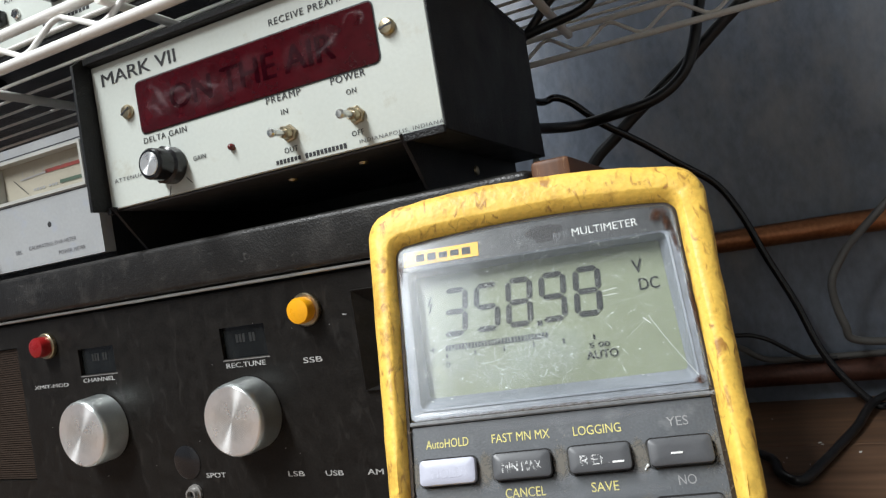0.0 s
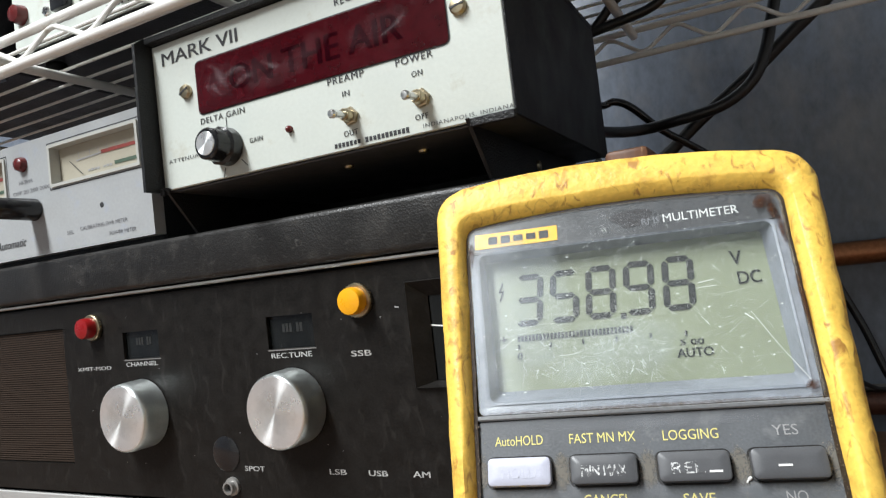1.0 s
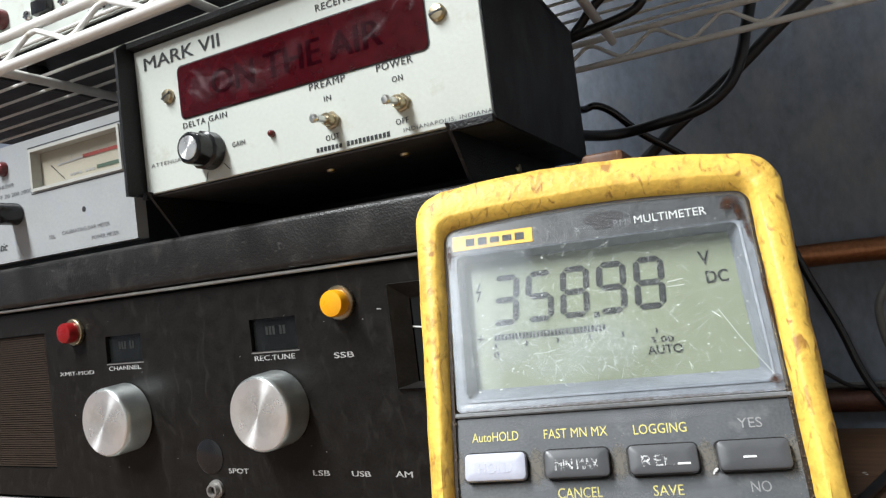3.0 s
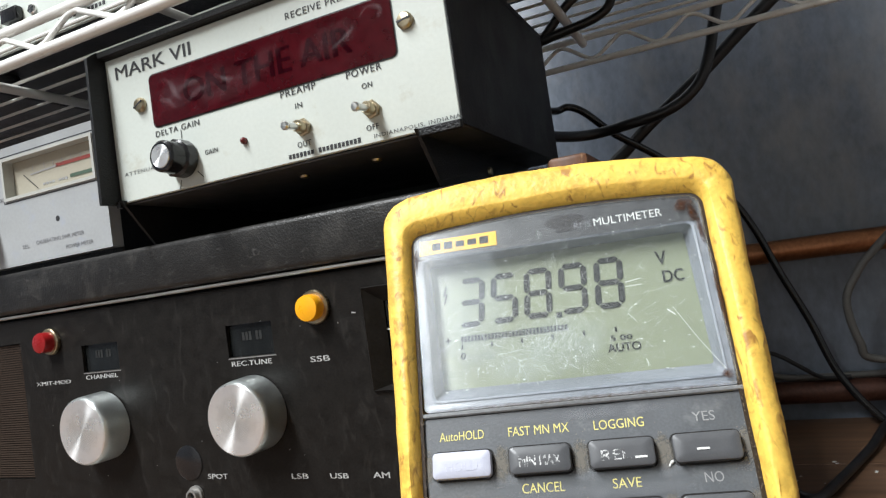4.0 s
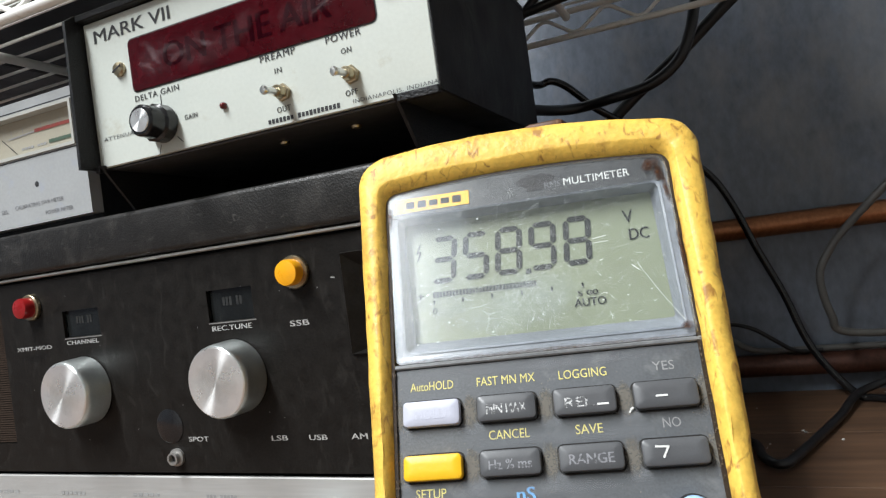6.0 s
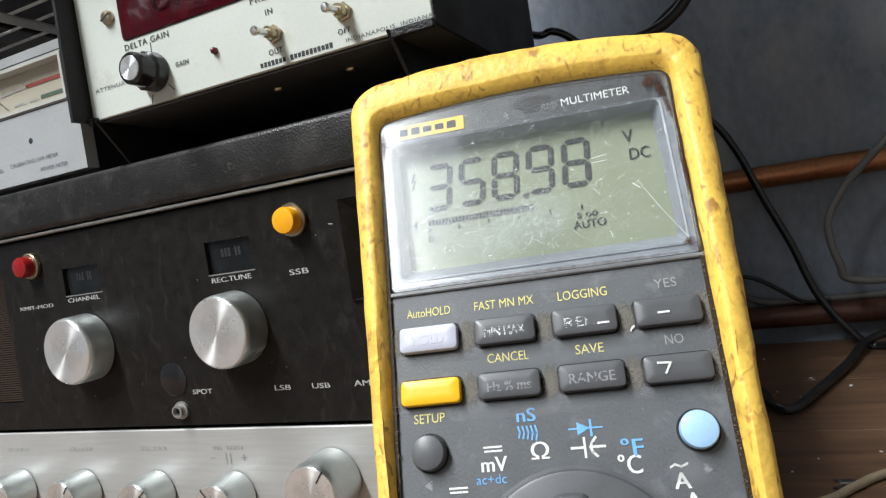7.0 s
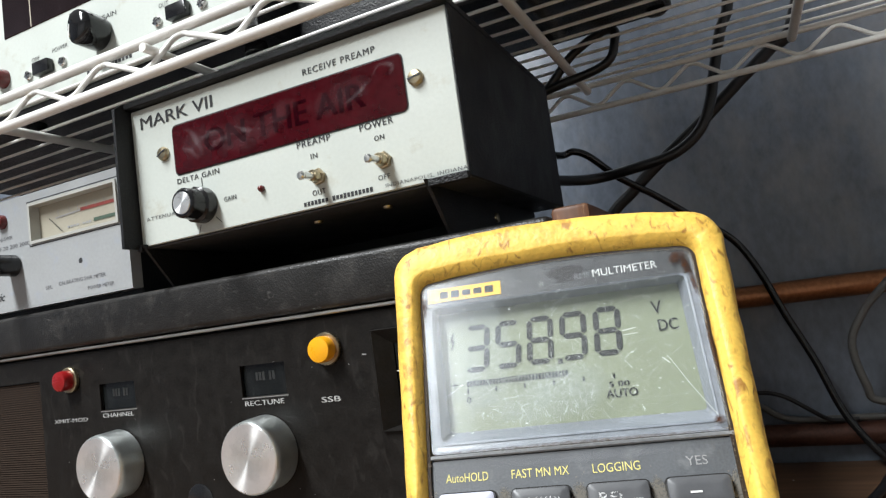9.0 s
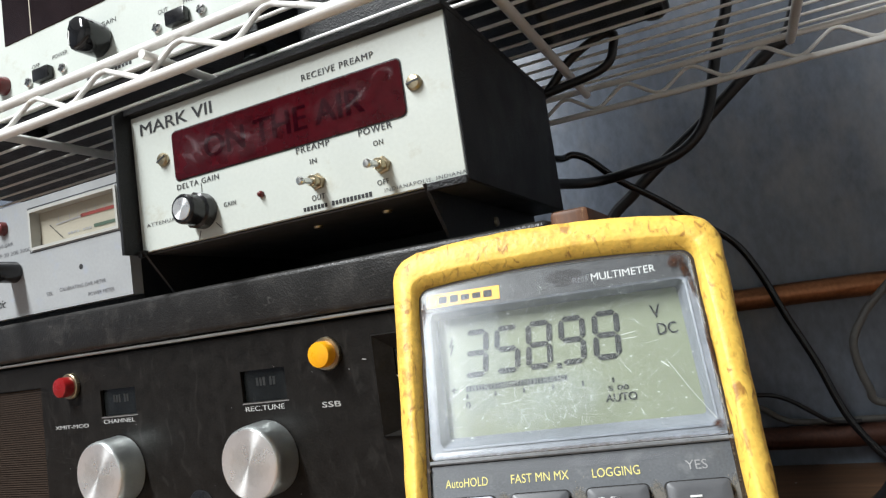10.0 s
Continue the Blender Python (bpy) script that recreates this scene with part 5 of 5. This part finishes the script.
# ---------- white control unit on the shelf ----------
GZ = 0.2960
gx = thing("white_control_unit", face(0, 0.020, GZ), "off-white fronted amplifier control unit on the wire shelf", "amplifier")
G0 = GZ
part("case", box(-0.254, -0.001, 0.0072, 0.118, -0.20, -0.0022, 0.002, 2), M_case, gx)
part("front_panel", slab(rrect(-0.250, -0.0040, 0.3080 - G0, 0.115, 0.005), -0.002, 0.0, 0.0005), M_cream, gx, "off-white enamelled front panel")
for fx in (-0.235, -0.018):
    for fz in (-0.02, -0.18):
        part("foot", moved(lathe([(0.008, 0), (0.007, 0.0071)], 18), pose(fx, 0.0, fz, -90, 0, 0)), M_black_plastic, gx)
gw = part("meter_window", box(-0.2350, -0.1180, 0.3650 - G0, 0.1080, -0.0005, 0.0006, 0.0004, 1), material("smoky_brown_window", (0.014, 0.009, 0.010), 0.15, vary=0.3, fine=200, coarse=50, bump=0), gx, "dark brown meter window")
part("window_divider", quad_strip([(-0.2030, 0.3660 - G0), (-0.2030, 0.1075)], 0.0011, 0.0009), M_dial, gw)
KP = pose(-0.1318, 0.3375 - G0, 0, 0, 0, -8)
grip = lathe([(0.0116, 0.0010), (0.0120, 0.0020), (0.0118, 0.0160), (0.0112, 0.0185), (0.0094, 0.0202), (0.0060, 0.0212), (0.0002, 0.0216)], 64)
for v in grip.verts:
    v.co.x = max(v.co.x, -0.0050) - 0.0010
kp = part("selector_knob", moved(grip, KP), M_gloss, gx, "glossy black bar knob with one flat side", True)
part("pointer_line", moved(box(-0.0048, -0.0042, -0.0080, 0.0010, 0.0190, 0.0216), KP), M_white_ink, kp)
for sx, lab in ((-0.1915, "off"), (-0.0590, "out")):
    part("rocker_switch", box(sx - 0.0085, sx + 0.0085, 0.3255 - G0, 0.3350 - G0, 0.0, 0.0055, 0.0010, 2), M_black_plastic, gx, "black rocker switch", True)
for sx in (-0.2100, -0.1725, -0.0790, -0.0400):
    screw(gx, sx, 0.3298 - G0, 0.0, 0.0036, M_chrome, True)
part("lamp_lens", moved(lathe([(0.0072, 0), (0.0072, 0.002), (0.0060, 0.007), (0.0020, 0.0085)], 28), pose(-0.2390, 0.3350 - G0, 0)), M_dark_red, gx, "dark red lamp lens", True)
for txt, x, z, w, h in (("OFF", -0.2020, 0.3402, 0.0085, 0.0030), ("POWER", -0.1750, 0.3410, 0.0165, 0.0030), ("OUT", -0.0730, 0.3400, 0.0085, 0.0032), ("PREAMP", -0.0450, 0.3402, 0.0200, 0.0030), ("GAIN", -0.1235, 0.3490, 0.0145, 0.0034)):
    lettering("lettering", txt, x, z - G0, 0.0002, w, h, M_black_ink, gx)
bars("maker_bars", -0.1500, -0.1050, 0.3150 - G0, 0.0030, 0.0001, M_black_ink, gx, (5, 7), 6)

dark = thing("dark_equipment_case", pose(0.06, 0.160, GZ), "black metal equipment case standing on the wire shelf", "case")
# Its unseen upper part is made tall to shade the wall behind
part("case", box(-0.055, 0.165, -0.105, 0.02, 0.0042, 0.320, 0.003, 2), M_case, dark)
part("base_plate", box(-0.052, 0.162, -0.102, 0.017, 0.0022, 0.0041, 0.0006, 1), M_black_plastic, dark)
for fx, fy in ((-0.045, -0.095), (0.155, -0.095), (-0.045, 0.01), (0.155, 0.01)):
    part("foot", moved(lathe([(0.006, 0.0001), (0.006, 0.0021)], 14), pose(fx, fy, 0)), M_black_plastic, dark)
left = thing("dark_equipment_case", pose(-0.36, 0.06, GZ), "dark blue-black equipment case standing on the wire shelf", "case")
part("case", box(-0.085, 0.098, -0.05, 0.13, 0.0042, 0.11, 0.003, 2), M_case, left)
part("front_plate", box(-0.080, 0.093, -0.0525, -0.0502, 0.008, 0.106, 0.001, 1), M_black_plastic, left)
for fx, fy in ((-0.07, -0.04), (0.085, -0.04), (-0.07, 0.12), (0.085, 0.12)):
    part("foot", moved(lathe([(0.006, 0.0001), (0.006, 0.0041)], 14), pose(fx, fy, 0)), M_black_plastic, left)

# ---------- cables ----------
def cable(pts, r, mat, label):
    t = thing("cable", pose(0, 0, 0), label, "cable", "cables behind the equipment")
    part("sheath", tube([tuple(c / 1000 for c in p) for p in pts], r, 12, 8), mat, t, smooth=True)


cable([(268, 300, 420), (264, 300, 343), (254, 300, 317), (244, 300, 285), (236, 300, 258), (224, 300, 237), (201, 300, 223), (167, 300, 218), (131, 300, 216), (105, 250, 214), (100, 147, 205)], 0.0046, M_cable, "thick black cable hanging in a loop from the shelf")
cable([(345, 362, 420), (312, 360, 326), (292, 360, 309), (259, 360, 284), (226, 360, 258), (180, 360, 226), (155, 360, 206), (130, 358, 184), (90, 350, 120), (60, 350, -20), (60, 350, -65)], 0.0056, M_cable, "thick black cable slanting down behind the equipment")
cable([(60, 148, 235), (85, 230, 245), (103, 300, 244), (115, 312, 247), (128, 318, 240), (148, 334, 219), (176, 360, 198), (204, 380, 174), (234, 400, 148), (251, 402, 117), (267, 402, 72), (284, 400, 28), (301, 395, -24), (329, 390, -64), (350, 382, -68.4), (420, 340, -68.5), (560, 300, -68.5)], 0.0034, M_cable_gloss, "thin glossy black cable running down to the desk")
cable([(420, 380, 160), (341, 375, 86), (322, 372, 64), (312, 370, 42), (317, 370, 8), (330, 374, -8), (420, 378, -14), (600, 385, -40)], 0.0033, M_cable_grey, "grey cable curving in front of the wall")
cable([(170, 395, -12), (215, 398, 1), (235, 400, 2), (246, 400, 0), (257, 401, -5), (273, 404, -17), (284, 411, -26), (294, 419, -30.6), (312, 421, -30.6)], 0.0021, M_cable, "thin black cable by the lower pipe")
cable([(60, 148, 215), (95, 180, 246), (125, 200, 274), (148, 200, 295), (171, 200, 306), (182, 200, 305), (181, 200, 296), (177, 200, 286), (166, 200, 280), (140, 200, 276), (110, 200, 272), (60, 200, 268)], 0.0034, M_cable, "black cable rising from the preamp through the shelf")
cable([(150, 422, 8), (200, 422, 0), (232, 423, -15), (246, 425, -25), (266, 427, -30.2), (330, 426, -30.2), (600, 426, -30.2)], 0.0030, M_cable_grey, "grey cable lying along the lower copper pipe")
cable([(150, 300, -67), (200, 300, -66.8), (240, 262, -66.8), (247, 226, -66.8), (259, 213, -66.8), (276, 248, -66.8), (307, 323, -66.8), (338, 392, -62), (400, 400, -50), (520, 405, -64)], 0.0034, M_cable, "black cable lying in a loop on the desk")
M_cord = material("beige_cord", (0.30, 0.24, 0.16), 0.7, vary=0.3, fine=1200, coarse=100, bump=0.3)
cable([(200, 40, -69.6), (259, 76, -69.6), (278, 96, -69.6), (296, 114, -69.6), (340, 140, -69.6), (430, 150, -69.6), (600, 120, -69.6)], 0.0022, M_cord, "thin beige cord lying on the desk")
clip = thing("metal_clip", pose(0.2745, 0.0985, DESK, 0, 0, 35), "small bright metal clip beside the cord on the desk", "clip")
part("jaw", box(-0.006, 0.006, -0.0028, 0.0028, 0.0001, 0.0012, 0.0003, 1), M_chrome, clip)
part("jaw", moved(box(-0.006, 0.006, -0.0026, 0.0026, 0.0, 0.0010, 0.0003, 1), pose(0, 0, 0.0032, 0, 12, 0)), M_chrome, clip)
part("spring", moved(lathe([(0.0011, -0.0022), (0.0011, 0.0022)], 10), pose(0.0035, 0, 0.0021, 90, 0, 0)), M_trim, clip)
crumbs = thing("paint_flakes", pose(0, 0, DESK), "small pale flakes scattered on the desk", "flakes", kind="stuff")
rnd = random.Random(7)
part("flake", join(*[moved(box(-s, s, -s * 0.6, s * 0.6, 0.0001, 0.0006), pose(px, py, 0, 0, 0, rnd.uniform(0, 180))) for px, py, s in [(0.279, 0.305, 0.0014), (0.303, 0.281, 0.0014)] + [(rnd.uniform(0.24, 0.42), rnd.uniform(0.1, 0.42), rnd.uniform(0.0004, 0.001)) for _ in range(25)]]), M_white_ink, crumbs)
